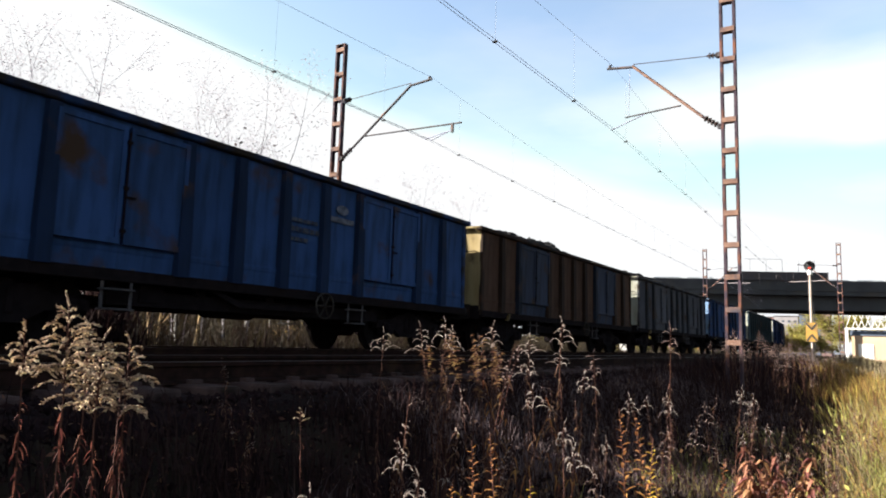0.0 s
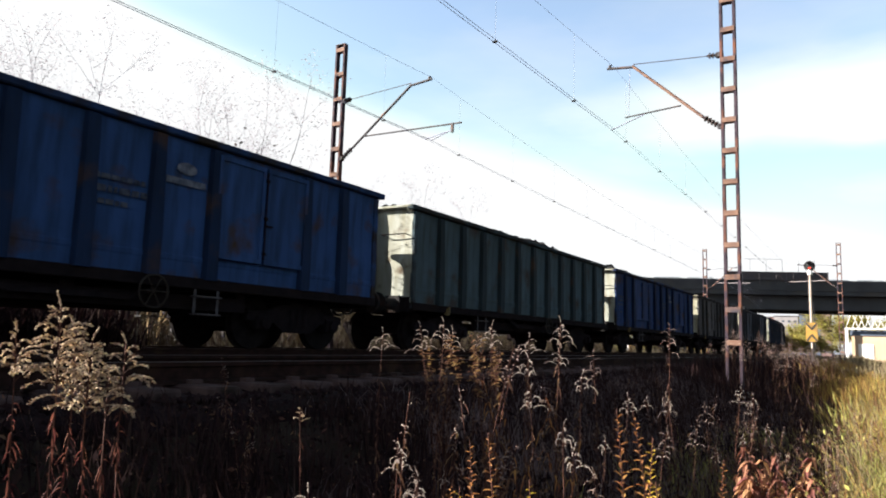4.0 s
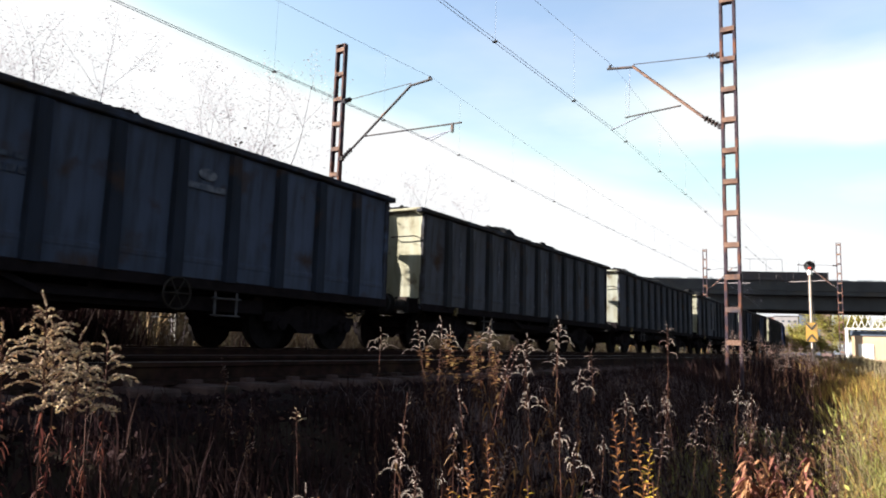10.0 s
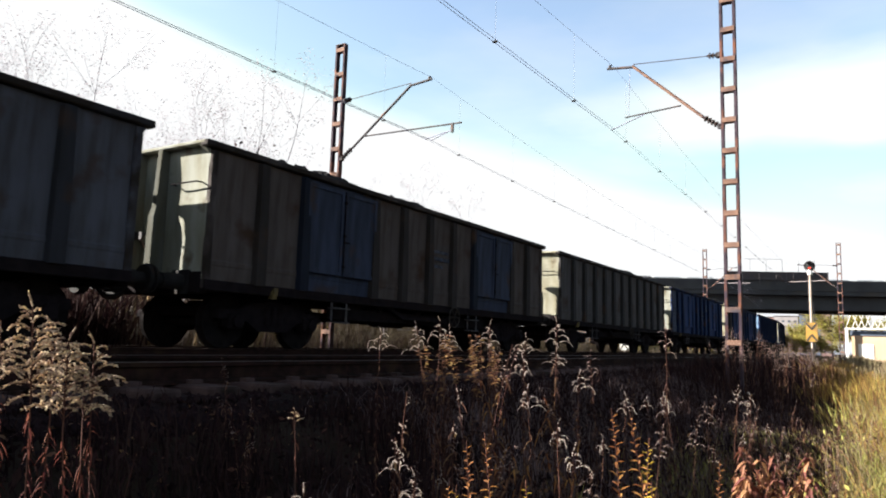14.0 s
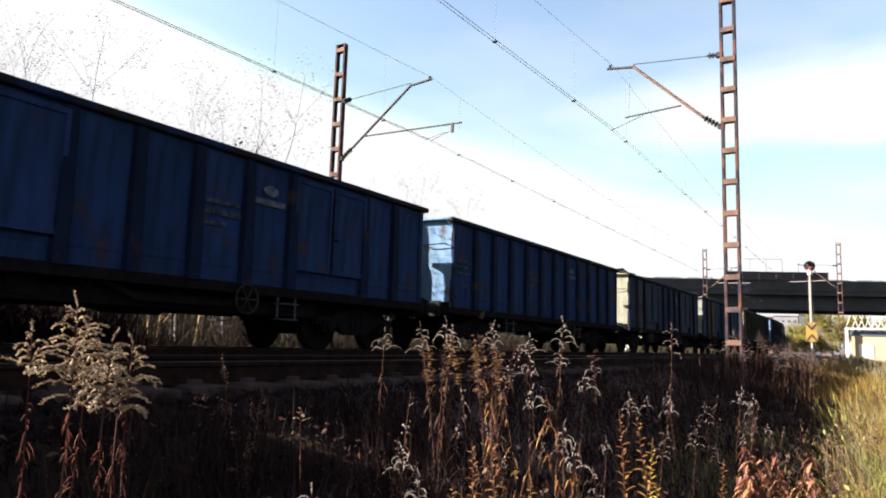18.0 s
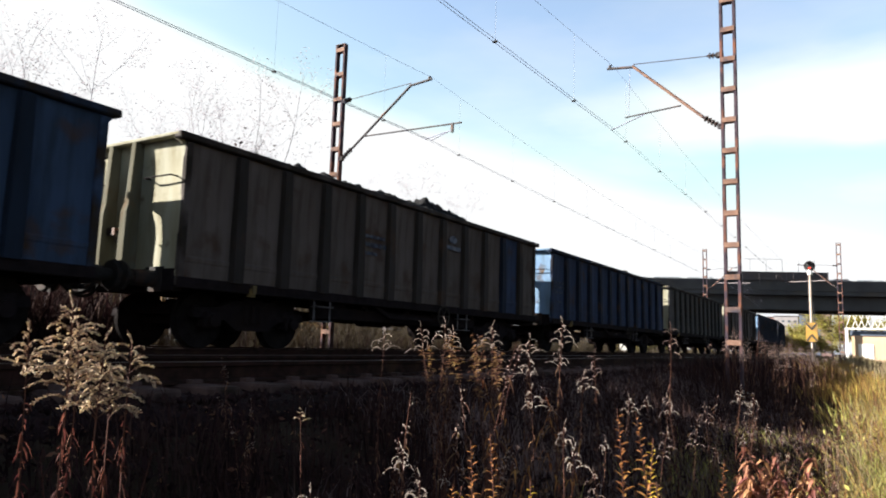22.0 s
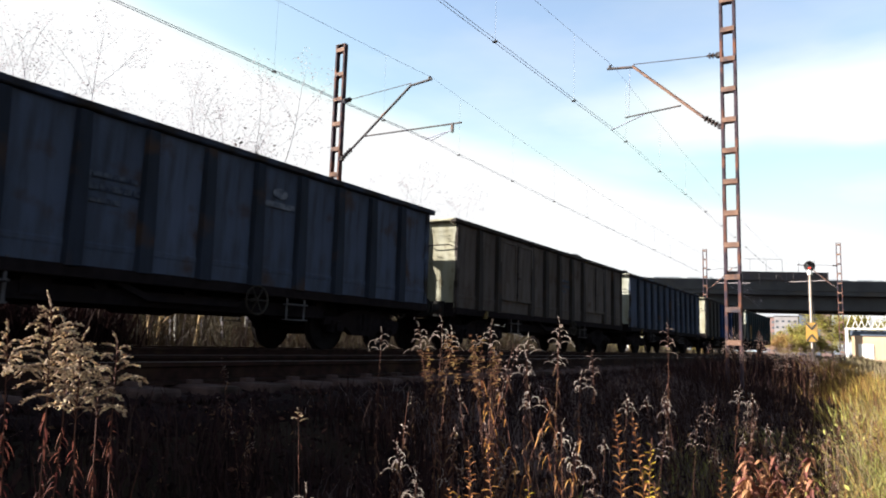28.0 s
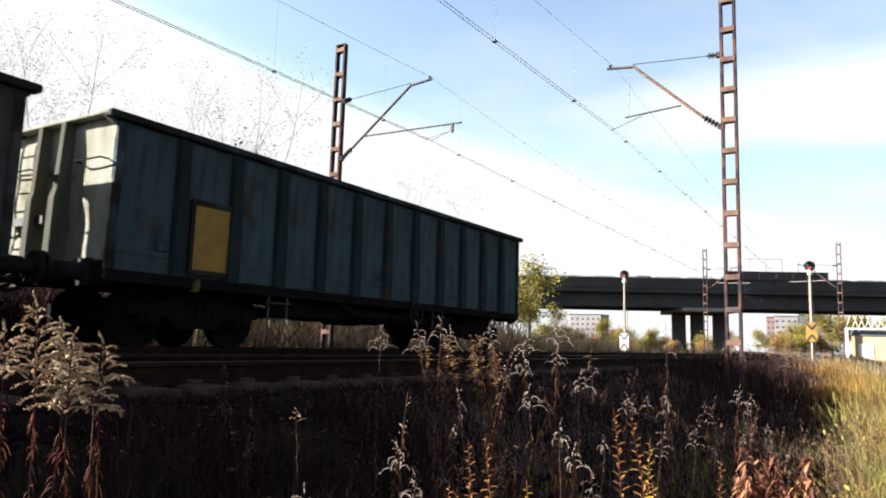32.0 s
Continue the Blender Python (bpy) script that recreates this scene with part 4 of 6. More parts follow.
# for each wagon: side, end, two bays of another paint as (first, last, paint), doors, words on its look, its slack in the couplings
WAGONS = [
    (NAVY, LITPALE, None, 0, "dark blue", 0.00), (SLATE, LITPALE, None, 0, "slate grey", 0.10),
    (BLUE, LITBLUE, None, 1, "deep blue", 0.25), (TAN, LITOCHRE, None, 2, "ochre brown, blue-grey doors", -0.18), (GREY, LITPALE, None, 1, "dirty grey-green", -0.28),
    (BLUE, LITBLUE, None, 1, "bright blue", -0.12), (GREEN, LITPALE, None, 0, "faded green", -0.06), (DEEP, LITPALE, None, 1, "dark blue", -0.02),
    (OLIVE, LITCREAM, None, 1, "olive grey, cream end", 0.33), (GREY, LITCREAM, None, 1, "grey-green", 0.00), (SLATE, LITPALE, None, 0, "slate blue-grey", 0.12),
    (GREY, LITCREAM, None, 0, "streaked grey", 0.15), (GREY, LITPALE, None, 0, "dark grey-green", 0.22), (GREY, LITCREAM, None, 1, "dark grey, cream end", 0.00),
    (BROWN, LITPALE, None, 2, "brown-grey, blue-grey doors", -0.14), (OLIVE, LITCREAM, None, 0, "olive grey", 0.00), (DEEP, LITPALE, (0, 0, SLATE), 1, "blue, one grey bay", 0.12),
    (DEEP, LITCREAM, (0, 1, OLIVE), 1, "blue, two olive bays", 0.07), (DEEP, LITBLUE, None, 0, "deep blue", 0.00), (NAVY, LITCREAM, (1, 1, GREY), 2, "navy blue, grey doors", 0.01),
    ((0.0312, 0.0546, 0.107), LITPALE, (1, 2, BROWN), 1, "patched navy and brown", -0.20), (BROWN, LITCREAM, (10, 10, NAVY), 0, "rusty brown, one blue bay", -0.30), (NAVY, LITBLUE, None, 0, "faded navy blue", -0.33),
    ((0.082, 0.08, 0.081), LITCREAM, None, 0, "dark olive grey", -0.02), (BROWN, LITCREAM, None, 1, "dull brown, cream end", -0.10), (SLATE, LITBLUE, None, 0, "dark slate", -0.10),
    (SLATE, LITPALE, None, 0, "slate grey", -0.17), (BROWN, LITCREAM, None, 1, "sooty brown", -0.20), (SLATE, LITPALE, None, 0, "dark slate green", -0.22),
    ((0.072, 0.069, 0.068), LITCREAM, (4, 7, (0.0156, 0.0598, 0.221)), 0, "grey-green, four bright blue bays", 0.18), (GREEN, LITPALE, None, 0, "grey-green, yellow hatch", 0.27),
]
# metres by which a wagon is longer than the common 13.04 m
LONGER = {3: 0.09, 4: 0.34, 7: 0.31, 8: -0.42, 9: -0.07, 11: -0.12, 12: -0.24, 13: -0.07, 16: -0.22, 17: -0.15, 18: -0.28, 19: -0.2, 20: -0.08, 22: 0.45, 23: 0.25, 25: 0.2, 27: 0.2, 29: 0.15}
FLIP = pose(0, 0, 0, 0, 0, 180)


def coal_wagon(k):
    side, end, other, doors, words, slack = WAGONS[k]
    rnd = random.Random(k * 7 + 3)
    w = tagged(new("coal_wagon"), "open coal wagon, %s, heaped with coal" % words, "freight wagon", "wagons of the coal train")

    def tint(c, amount=0.12):
        f = 1 + amount * (rnd.random() * 2 - 1)
        return (c[0] * f, c[1] * f, c[2] * f)

    for turn in (Matrix.Identity(4), FLIP):
        near = turn is not FLIP
        out = turn @ Matrix.Translation((0, -HW, 0))
        dset = {2: 1, 3: 1, 8: 1, 9: 1} if doors else {}
        for b in range(BAYS):
            x = -HL + 0.06 + BAY * (b + 0.5)
            paint = other[2] if other and other[0] <= b <= other[1] and near else side
            if doors == 2 and b in dset:
                paint = DOORBLUE
            p = put("panel", M["panel"], w, out @ Matrix.Translation((x, 0, 0)), tint(paint))
            if b in dset:
                put("door_leaf", M["leaf"], w, out @ Matrix.Translation((x, 0, 0)), tint(paint))
            if b in (2, 8) and doors:
                put("latch", M["latch"], w, out @ Matrix.Translation((x + BAY / 2, 0, 0)))
            if b and not (b in (3, 9) and doors):
                # stakes share the panel's paint; their shading is put into a darker colour
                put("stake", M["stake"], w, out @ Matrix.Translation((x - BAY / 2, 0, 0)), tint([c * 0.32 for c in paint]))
        put("top_rim", M["rim"], w, out, tint([c * 0.7 for c in side]))
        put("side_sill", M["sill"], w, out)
        for x in (-HL, HL - 0.12):
            put("corner_post", M["corner"], w, out @ Matrix.Translation((x, 0, 0)), tint(side))
        for x in (-2.6, 2.6):
            put("step", M["step"], w, out @ Matrix.Translation((x - 0.5, -0.02, 0)))
        put("rope_hook", M["hook"], w, out @ Matrix.Translation((-4.9, 0, 0)))
        put("brake_wheel", M["brake_wheel"], w, out @ Matrix.Translation((1.1, -0.1, 0.82)), tint((0.05, 0.045, 0.04)))
        if near:
            for line in M["letters"][0] if side in (BLUE, DEEP, SLATE, BROWN) else ():
                put("lettering", line, w, out @ Matrix.Translation((-HL + 0.06 + BAY * (6.5 if doors else 4.5), -0.01, 0)), label="worn white stencilled line")
            for line in M["letters"][1] if side in (BLUE, DEEP, NAVY) else ():
                put("lettering", line, w, out @ Matrix.Translation((-HL + 0.06 + BAY * 0.5, -0.01, 0)), label="worn white stencilled line")
            if side in (BLUE, DEEP, SLATE) or other:
                put("emblem", M["emblem"], w, out @ Matrix.Translation((-HL + 0.06 + BAY * 7.5, -0.01, 0)), label="faded white emblem")
            for bay in {11: (1, 3, 4, 6, 7, 9), 13: (1, 5), 16: (9,)}.get(k, ()):
                put("paint_drip", M["drip"], w, out @ Matrix.Translation((-HL + 0.06 + BAY * (bay + 0.6), -0.006, 0)), label="pale run of spilt paint")
            if k == len(WAGONS) - 1:
                put("paint_patch", M["patch"], w, out @ Matrix.Translation((-HL + 0.06 + BAY * 1.62, 0, 0)), label="faded yellow hatch")
                put("hatch_frame", M["patch_frame"], w, out @ Matrix.Translation((-HL + 0.06 + BAY * 1.62, 0, 0)), (0.05, 0.05, 0.035))
                put("label_plate", M["plate"], w, out @ Matrix.Translation((-HL + 0.06 + BAY * 0.75, -0.03, 0)))
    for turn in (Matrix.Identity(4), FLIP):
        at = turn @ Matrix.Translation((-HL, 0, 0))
        # the trailing end, turned from the sun, keeps the side's darker colour
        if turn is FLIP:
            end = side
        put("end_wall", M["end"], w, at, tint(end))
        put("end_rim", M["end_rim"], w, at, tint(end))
        # posts at a third of the end's colour: their shaded faces painted in
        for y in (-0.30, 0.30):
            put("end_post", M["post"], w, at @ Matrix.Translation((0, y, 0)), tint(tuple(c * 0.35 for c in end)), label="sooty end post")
        for y in (-0.9, 0.9):
            put("handrail", M["handrail"], w, at @ Matrix.Translation((0, y, 0)))
        if turn is not FLIP:
            put("ledge", M["ledge"], w, at)
            put("ladder", M["ladder"], w, at)
        put("headstock", M["headstock"], w, at)
        for y in (-0.875, 0.875):
            put("buffer", M["buffer"], w, at @ Matrix.Translation((0, y, 1.04)))
        put("coupling", M["coupling"], w, at @ Matrix.Translation((0, 0, 1.04)))
        put("brake_hose", M["hose"], w, at @ Matrix.Translation((0, 0, 1.04)))
    put("floor", M["floor"], w)
    put("coal_load", COALS[4 + k % 2 if side in (BLUE, DEEP, NAVY, OLIVE) or k > 22 else k % 4], w, FLIP if k % 3 else None, label="heaped black coal")
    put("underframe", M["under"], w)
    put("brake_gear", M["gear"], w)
    sets = []
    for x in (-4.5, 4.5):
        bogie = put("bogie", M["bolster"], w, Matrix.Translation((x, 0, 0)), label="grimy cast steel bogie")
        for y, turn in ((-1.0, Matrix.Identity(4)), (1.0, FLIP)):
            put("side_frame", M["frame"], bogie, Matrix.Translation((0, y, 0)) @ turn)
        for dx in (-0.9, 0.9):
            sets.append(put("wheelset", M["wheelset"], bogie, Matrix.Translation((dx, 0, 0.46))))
    w.scale = (1 + LONGER.get(k, 0.0) / (2 * RIM), 1, 1)
    return w, sets


TRAIN = [coal_wagon(k) for k in range(len(WAGONS))]

# ---- plants ----
GRASS = material("autumn_grass", (0.33, 0.235, 0.075), 0.8, second=(0.19, 0.18, 0.045), scale=0.8, bump=0, vary=0.65, see_through=0.4)
GOLDGRASS = material("golden_dry_grass", (0.36, 0.20, 0.05), 0.85, second=(0.22, 0.11, 0.04), scale=0.9, bump=0, vary=0.7, see_through=0.4)
STRAW = material("dry_straw", (0.26, 0.20, 0.11), 0.85, second=(0.18, 0.13, 0.07), scale=0.9, bump=0, vary=0.4, see_through=0.35)
# near-black: the bank's shade is put into the dead weeds' colour
SHADEWEED = material("dead_weeds", (0.039, 0.0198, 0.0198), 0.95, second=(0.0169, 0.00884, 0.00936), scale=2.0, bump=0, vary=0.6, see_through=0.25, spec=0.08)
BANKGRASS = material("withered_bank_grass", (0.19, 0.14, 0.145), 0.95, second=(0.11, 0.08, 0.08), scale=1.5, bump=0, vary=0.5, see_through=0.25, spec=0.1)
BELT = material("withered_scrub", (0.052, 0.036, 0.018), 0.9, second=(0.022, 0.015, 0.009), scale=0.6, bump=0, vary=0.5, see_through=0.3)
STEM = material("dry_stem", (0.085, 0.036, 0.026), 0.85, spec=0.15, second=(0.05, 0.02, 0.016), scale=14.0, bump=0, vary=0.3)
CREAMFLUFF = material("cream_seed_fluff", (0.68, 0.54, 0.40), 0.95, second=(0.27, 0.17, 0.11), scale=24.0, bump=0, vary=0.5, see_through=0.4)
DULLFLUFF = material("dull_seed_fluff", (0.46, 0.35, 0.31), 0.95, second=(0.30, 0.21, 0.18), scale=20.0, bump=0, vary=0.4, see_through=0.4)
FLUFF = material("seed_fluff", (0.62, 0.53, 0.47), 0.95, second=(0.4, 0.32, 0.28), scale=20.0, bump=0, vary=0.3, see_through=0.45)
DRYLEAF = material("withered_leaf", (0.19, 0.095, 0.05), 0.85, second=(0.11, 0.05, 0.032), scale=18.0, bump=0, vary=0.4, see_through=0.35)
REDLEAF = material("reddish_curled_leaf", (0.15, 0.052, 0.036), 0.8, spec=0.2, second=(0.06, 0.021, 0.017), scale=14.0, bump=0, vary=0.4, see_through=0.4)
ORANGELEAF = material("orange_leaf", (0.42, 0.20, 0.06), 0.75, second=(0.30, 0.11, 0.05), scale=14.0, bump=0, vary=0.3, see_through=0.5)
YELLOWLEAF = material("yellow_leaf", (0.62, 0.43, 0.05), 0.7, second=(0.5, 0.3, 0.04), scale=14.0, bump=0, vary=0.2, see_through=0.5)
BROADLEAF = material("russet_leaf", (0.30, 0.125, 0.07), 0.8, second=(0.16, 0.058, 0.036), scale=12.0, bump=0, vary=0.5, see_through=0.3)
TREELEAF = material("yellow_green_leaf", (0.30, 0.24, 0.055), 0.75, second=(0.17, 0.16, 0.04), scale=0.7, bump=0, vary=0.45, see_through=0.45)
RUSTLEAF = material("rust_leaf", (0.36, 0.21, 0.075), 0.75, second=(0.22, 0.12, 0.045), scale=0.7, bump=0, vary=0.4, see_through=0.45)
BARK = material("grey_bark", (0.09, 0.07, 0.055), 0.9, second=(0.05, 0.04, 0.032), scale=6.0, bump=0.4)
# the bright sky's glare over thin twigs is put into this pale colour
TWIG = material("pale_twig", (0.50, 0.46, 0.50), 0.9, second=(0.36, 0.33, 0.36), scale=6.0, bump=0, see_through=0.3)
BIRCH = material("birch_bark", (0.55, 0.52, 0.47), 0.8, second=(0.3, 0.28, 0.25), scale=5.0, bump=0.2)


def strip_mesh(name, verts, faces, mat):
    me = bpy.data.meshes.new(name)
    v = np.asarray(verts, dtype=np.float32).reshape(-1, 3)
    f = np.asarray(faces, dtype=np.int32)
    me.vertices.add(len(v))
    me.vertices.foreach_set("co", v.ravel())
    me.loops.add(f.size)
    me.loops.foreach_set("vertex_index", f.ravel())
    me.polygons.add(len(f))
    me.polygons.foreach_set("loop_start", np.arange(0, f.size, f.shape[1], dtype=np.int32))
    me.polygons.foreach_set("loop_total", np.full(len(f), f.shape[1], dtype=np.int32))
    me.update(calc_edges=True)
    me.materials.append(mat)
    return me


def ground_many(x, y):
    return np.array([ground_z(a, b) for a, b in zip(x, y)])


def blades(name, n, xs, ys, hs, ws, mat, seed, label, clump=0.0, lean=0.35, near_bias=1.0):
    """One sheet of n grass blades strewn over a stretch of ground."""
    r = np.random.RandomState(seed)
    x = xs[0] + (xs[1] - xs[0]) * r.rand(n) ** near_bias
    y = ys[0] + (ys[1] - ys[0]) * r.rand(n)
    if clump:
        k = max(1, n // 28)
        cx, cy = xs[0] + (xs[1] - xs[0]) * r.rand(k) ** near_bias, ys[0] + (ys[1] - ys[0]) * r.rand(k)
        pick = r.randint(0, k, n)
        x, y = cx[pick] + r.randn(n) * clump, cy[pick] + r.randn(n) * clump
    z = ground_many(x, y)
    h = hs[0] + (hs[1] - hs[0]) * r.rand(n) ** 1.6
    w = ws[0] + (ws[1] - ws[0]) * r.rand(n)
    a, b = r.rand(n) * 2 * np.pi, r.rand(n) * 2 * np.pi
    bend = h * lean * (0.3 + r.rand(n))
    dx, dy, ux, uy = np.cos(a) * w / 2, np.sin(a) * w / 2, np.cos(b) * bend - 0.12 * h * 0.53, np.sin(b) * bend + 0.12 * h * 0.85
    p = np.stack([np.stack([x - dx, y - dy, z - 0.03], 1), np.stack([x + dx, y + dy, z - 0.03], 1),
                  np.stack([x + dx * 0.8 + ux * 0.35, y + dy * 0.8 + uy * 0.35, z + h * 0.6], 1), np.stack([x - dx * 0.8 + ux * 0.35, y - dy * 0.8 + uy * 0.35, z + h * 0.6], 1),
                  np.stack([x + ux, y + uy, z + h], 1)], 1)
    base = np.arange(n)[:, None] * 5
    tri = np.concatenate([base + [0, 1, 2], base + [0, 2, 3], base + [3, 2, 4]], 0)
    return tagged(put(name, strip_mesh(name, p, tri, mat)), label, "grass", kind="stuff")


blades("meadow_grass", 14000, (2.6, 15), (-4.5, 0.3), (0.18, 0.62), (0.005, 0.011), GRASS, 1, "tall sunlit yellow-green meadow grass", clump=0.12, lean=0.55)
blades("meadow_grass", 9000, (2.6, 15), (-4.5, 0.35), (0.25, 0.75), (0.004, 0.009), GOLDGRASS, 10, "tall sunlit golden-brown meadow grass", clump=0.07, lean=0.9)
blades("meadow_grass", 14000, (12, 42), (-9, 0.75), (0.25, 0.7), (0.010, 0.022), GRASS, 2, "tall sunlit yellow-green meadow grass", clump=0.25, near_bias=1.4)
blades("meadow_grass", 9000, (12, 42), (-9, 0.75), (0.3, 0.8), (0.010, 0.022), GOLDGRASS, 11, "tall sunlit golden-brown meadow grass", clump=0.25, near_bias=1.4)
blades("meadow_grass", 7000, (19, 44), (0.7, 1.7), (0.2, 0.6), (0.010, 0.022), GOLDGRASS, 19, "tall sunlit golden-brown meadow grass", clump=0.25)
blades("meadow_grass", 5000, (30, 60), (1.5, 2.8), (0.25, 0.7), (0.015, 0.03), GOLDGRASS, 20, "tall sunlit golden-brown meadow grass", clump=0.3)
blades("meadow_grass", 16000, (40, 150), (-30, 3.6), (0.4, 0.9), (0.03, 0.06), STRAW, 3, "distant dry meadow grass", clump=0.8, near_bias=1.4)
blades("dry_grass", 8000, (2.4, 16), (-3.5, 0.4), (0.25, 0.8), (0.003, 0.007), STRAW, 4, "dry straw-coloured grass stalks", clump=0.12)
blades("meadow_grass", 12000, (-9, 2.6), (-6, 0.6), (0.15, 0.5), (0.006, 0.012), GRASS, 12, "tall sunlit yellow-green meadow grass", clump=0.14, lean=0.6)
blades("meadow_grass", 7000, (3.4, 12), (0.5, 1.9), (0.08, 0.3), (0.004, 0.009), GRASS, 14, "short green-yellow grass at the foot of the bank", clump=0.16, lean=0.6)
# dark weeds take over from the grass where the train's shadow falls
blades("bank_weeds", 7000, (-9, 1.0), (0.6, 3.9), (0.10, 0.4), (0.006, 0.014), SHADEWEED, 13, "dead brown weeds covering the railway bank", clump=0.15)
blades("bank_weeds", 26000, (0.8, 20), (0.35, 3.9), (0.10, 0.45), (0.004, 0.012), SHADEWEED, 5, "dead brown weeds covering the railway bank", clump=0.12)
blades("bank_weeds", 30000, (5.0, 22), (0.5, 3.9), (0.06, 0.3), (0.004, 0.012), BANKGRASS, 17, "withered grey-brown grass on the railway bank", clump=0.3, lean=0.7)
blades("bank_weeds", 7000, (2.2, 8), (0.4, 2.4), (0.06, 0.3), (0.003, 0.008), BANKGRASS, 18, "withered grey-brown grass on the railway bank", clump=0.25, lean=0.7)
blades("bank_weeds", 9000, (14, 40), (1.5, 4.0), (0.15, 0.6), (0.012, 0.03), SHADEWEED, 6, "dead brown weeds covering the railway bank", clump=0.25)
blades("reed_belt", 36000, (9.6, 45), (13.4, 20), (0.3, 2.0), (0.007, 0.022), BELT, 7, "tall dry grass belt behind the tracks", clump=0.35, lean=1.7)
blades("reed_belt", 12000, (40, 110), (14, 45), (0.5, 1.3), (0.03, 0.07), BELT, 8, "tall dry grass belt behind the tracks", clump=0.8)
# scrub added as a dark screen standing in for shade at the left
blades("dark_scrub", 26000, (-8, 9.3), (13.2, 17), (0.5, 2.4), (0.02, 0.05), SHADEWEED, 15, "dark dead scrub behind the tracks", clump=0.35, lean=0.8)
blades("dark_scrub", 5000, (9.6, 30), (13.3, 16), (0.2, 1.2), (0.01, 0.03), SHADEWEED, 16, "dark dead stalks among the tall grass", clump=0.3, lean=0.5)
blades("reed_belt", 20000, (1, 40), (19, 40), (1.8, 4.4), (0.05, 0.11), BELT, 9, "russet dry scrub behind the tracks", clump=0.6)


def litter(n, xs, ys, sizes, mat, seed, label, lift=0.22):
    """Fallen and withered leaves lying in a tangle over the bank."""
    r = np.random.RandomState(seed)
    x, y = xs[0] + (xs[1] - xs[0]) * r.rand(n) ** 1.3, ys[0] + (ys[1] - ys[0]) * r.rand(n)
    z = ground_many(x, y) + 0.01 + lift * r.rand(n) ** 2
    s = sizes[0] + (sizes[1] - sizes[0]) * r.rand(n) ** 2
    u = r.randn(n, 3)
    u /= np.linalg.norm(u, axis=1)[:, None]
    v = np.cross(u, r.randn(n, 3))
    v /= np.linalg.norm(v, axis=1)[:, None]
    c = np.stack([x, y, z], 1)
    q = np.stack([c - u * s[:, None], c + v * s[:, None] * 0.45, c + u * s[:, None], c - v * s[:, None] * 0.45], 1)
    faces = np.arange(n)[:, None] * 4 + np.array([0, 1, 2, 3])
    return tagged(put("leaf_litter", strip_mesh("leaf_litter", q, faces, mat)), label, "leaves", kind="stuff")


litter(28000, (0.6, 18), (0.6, 4.0), (0.01, 0.045), SHADEWEED, 31, "dead brown leaves tangled over the railway bank")
litter(2500, (0.8, 14), (1.3, 4.2), (0.008, 0.03), DRYLEAF, 32, "withered russet leaves strewn over the bank")
litter(4000, (2.5, 20), (-4, 0.6), (0.01, 0.03), DRYLEAF, 33, "withered russet leaves among the meadow grass", 0.5)


litter(9000, (2.6, 14), (-3.5, 0.7), (0.012, 0.035), GRASS, 35, "small green and yellow leaves among the meadow grass", 0.55)
litter(1800, (3, 15), (0.4, 2.2), (0.012, 0.04), DRYLEAF, 34, "withered russet leaves strewn over the bank", 0.45)


class Sprout:
    """Collects the faces of one plant, sorted by part."""

    def __init__(self, seed):
        self.r, self.bits = random.Random(seed), {}

    def add(self, key, verts, faces):
        v, f = self.bits.setdefault(key, ([], []))
        n = len(v)
        v += verts
        f += [tuple(n + i for i in face) for face in faces]

    def tube(self, key, pts, r0, r1, sides=4):
        verts, n = [], len(pts)
        for i, p in enumerate(pts):
            r = r0 + (r1 - r0) * i / (n - 1)
            verts += [(p[0] + r * math.cos(2 * math.pi * k / sides), p[1] + r * math.sin(2 * math.pi * k / sides), p[2]) for k in range(sides)]
        self.add(key, verts, [(i * sides + k, i * sides + (k + 1) % sides, (i + 1) * sides + (k + 1) % sides, (i + 1) * sides + k) for i in range(n - 1) for k in range(sides)])

    def leaf(self, key, p, az, up, length, width, droop, curl=0.3):
        ca, sa = math.cos(az), math.sin(az)
        verts = []
        for t, w in ((0, 0.12), (0.3, 0.9), (0.65, 0.8), (1, 0.02)):
            d = length * t
            rise = d * math.sin(up) - droop * length * t * t
            out = d * math.cos(up)
            side = width / 2 * w
            lift = curl * side
            verts += [(p[0] + ca * out - sa * side, p[1] + sa * out + ca * side, p[2] + rise + lift), (p[0] + ca * out, p[1] + sa * out, p[2] + rise), (p[0] + ca * out + sa * side, p[1] + sa * out - ca * side, p[2] + rise + lift)]
        faces = []
        for i in range(3):
            faces += [(i * 3, i * 3 + 1, i * 3 + 4, i * 3 + 3), (i * 3 + 1, i * 3 + 2, i * 3 + 5, i * 3 + 4)]
        self.add(key, verts, faces)

    def tuft(self, key, p, s):
        r = self.r
        v = []
        for d in ((1, 0, 0), (-1, 0, 0), (0, 1, 0), (0, -1, 0), (0, 0, 1), (0, 0, -1)):
            k = s * (0.6 + 0.8 * r.random())
            v.append(tuple(p[i] + d[i] * k + s * 0.25 * (r.random() - 0.5) for i in range(3)))
        self.add(key, v, [(0, 2, 4), (2, 1, 4), (1, 3, 4), (3, 0, 4), (2, 0, 5), (1, 2, 5), (3, 1, 5), (0, 3, 5)])

    def make(self, name, label, category, group, mats, height=1.0):
        top = tagged(new(name), label, category, group)
        for key, (v, f) in self.bits.items():
            bit = put(key, raw(key, v, f, mats[key]), top)
            if key not in ("stem", "trunk"):
                tagged(bit, kind="stuff")
        return top


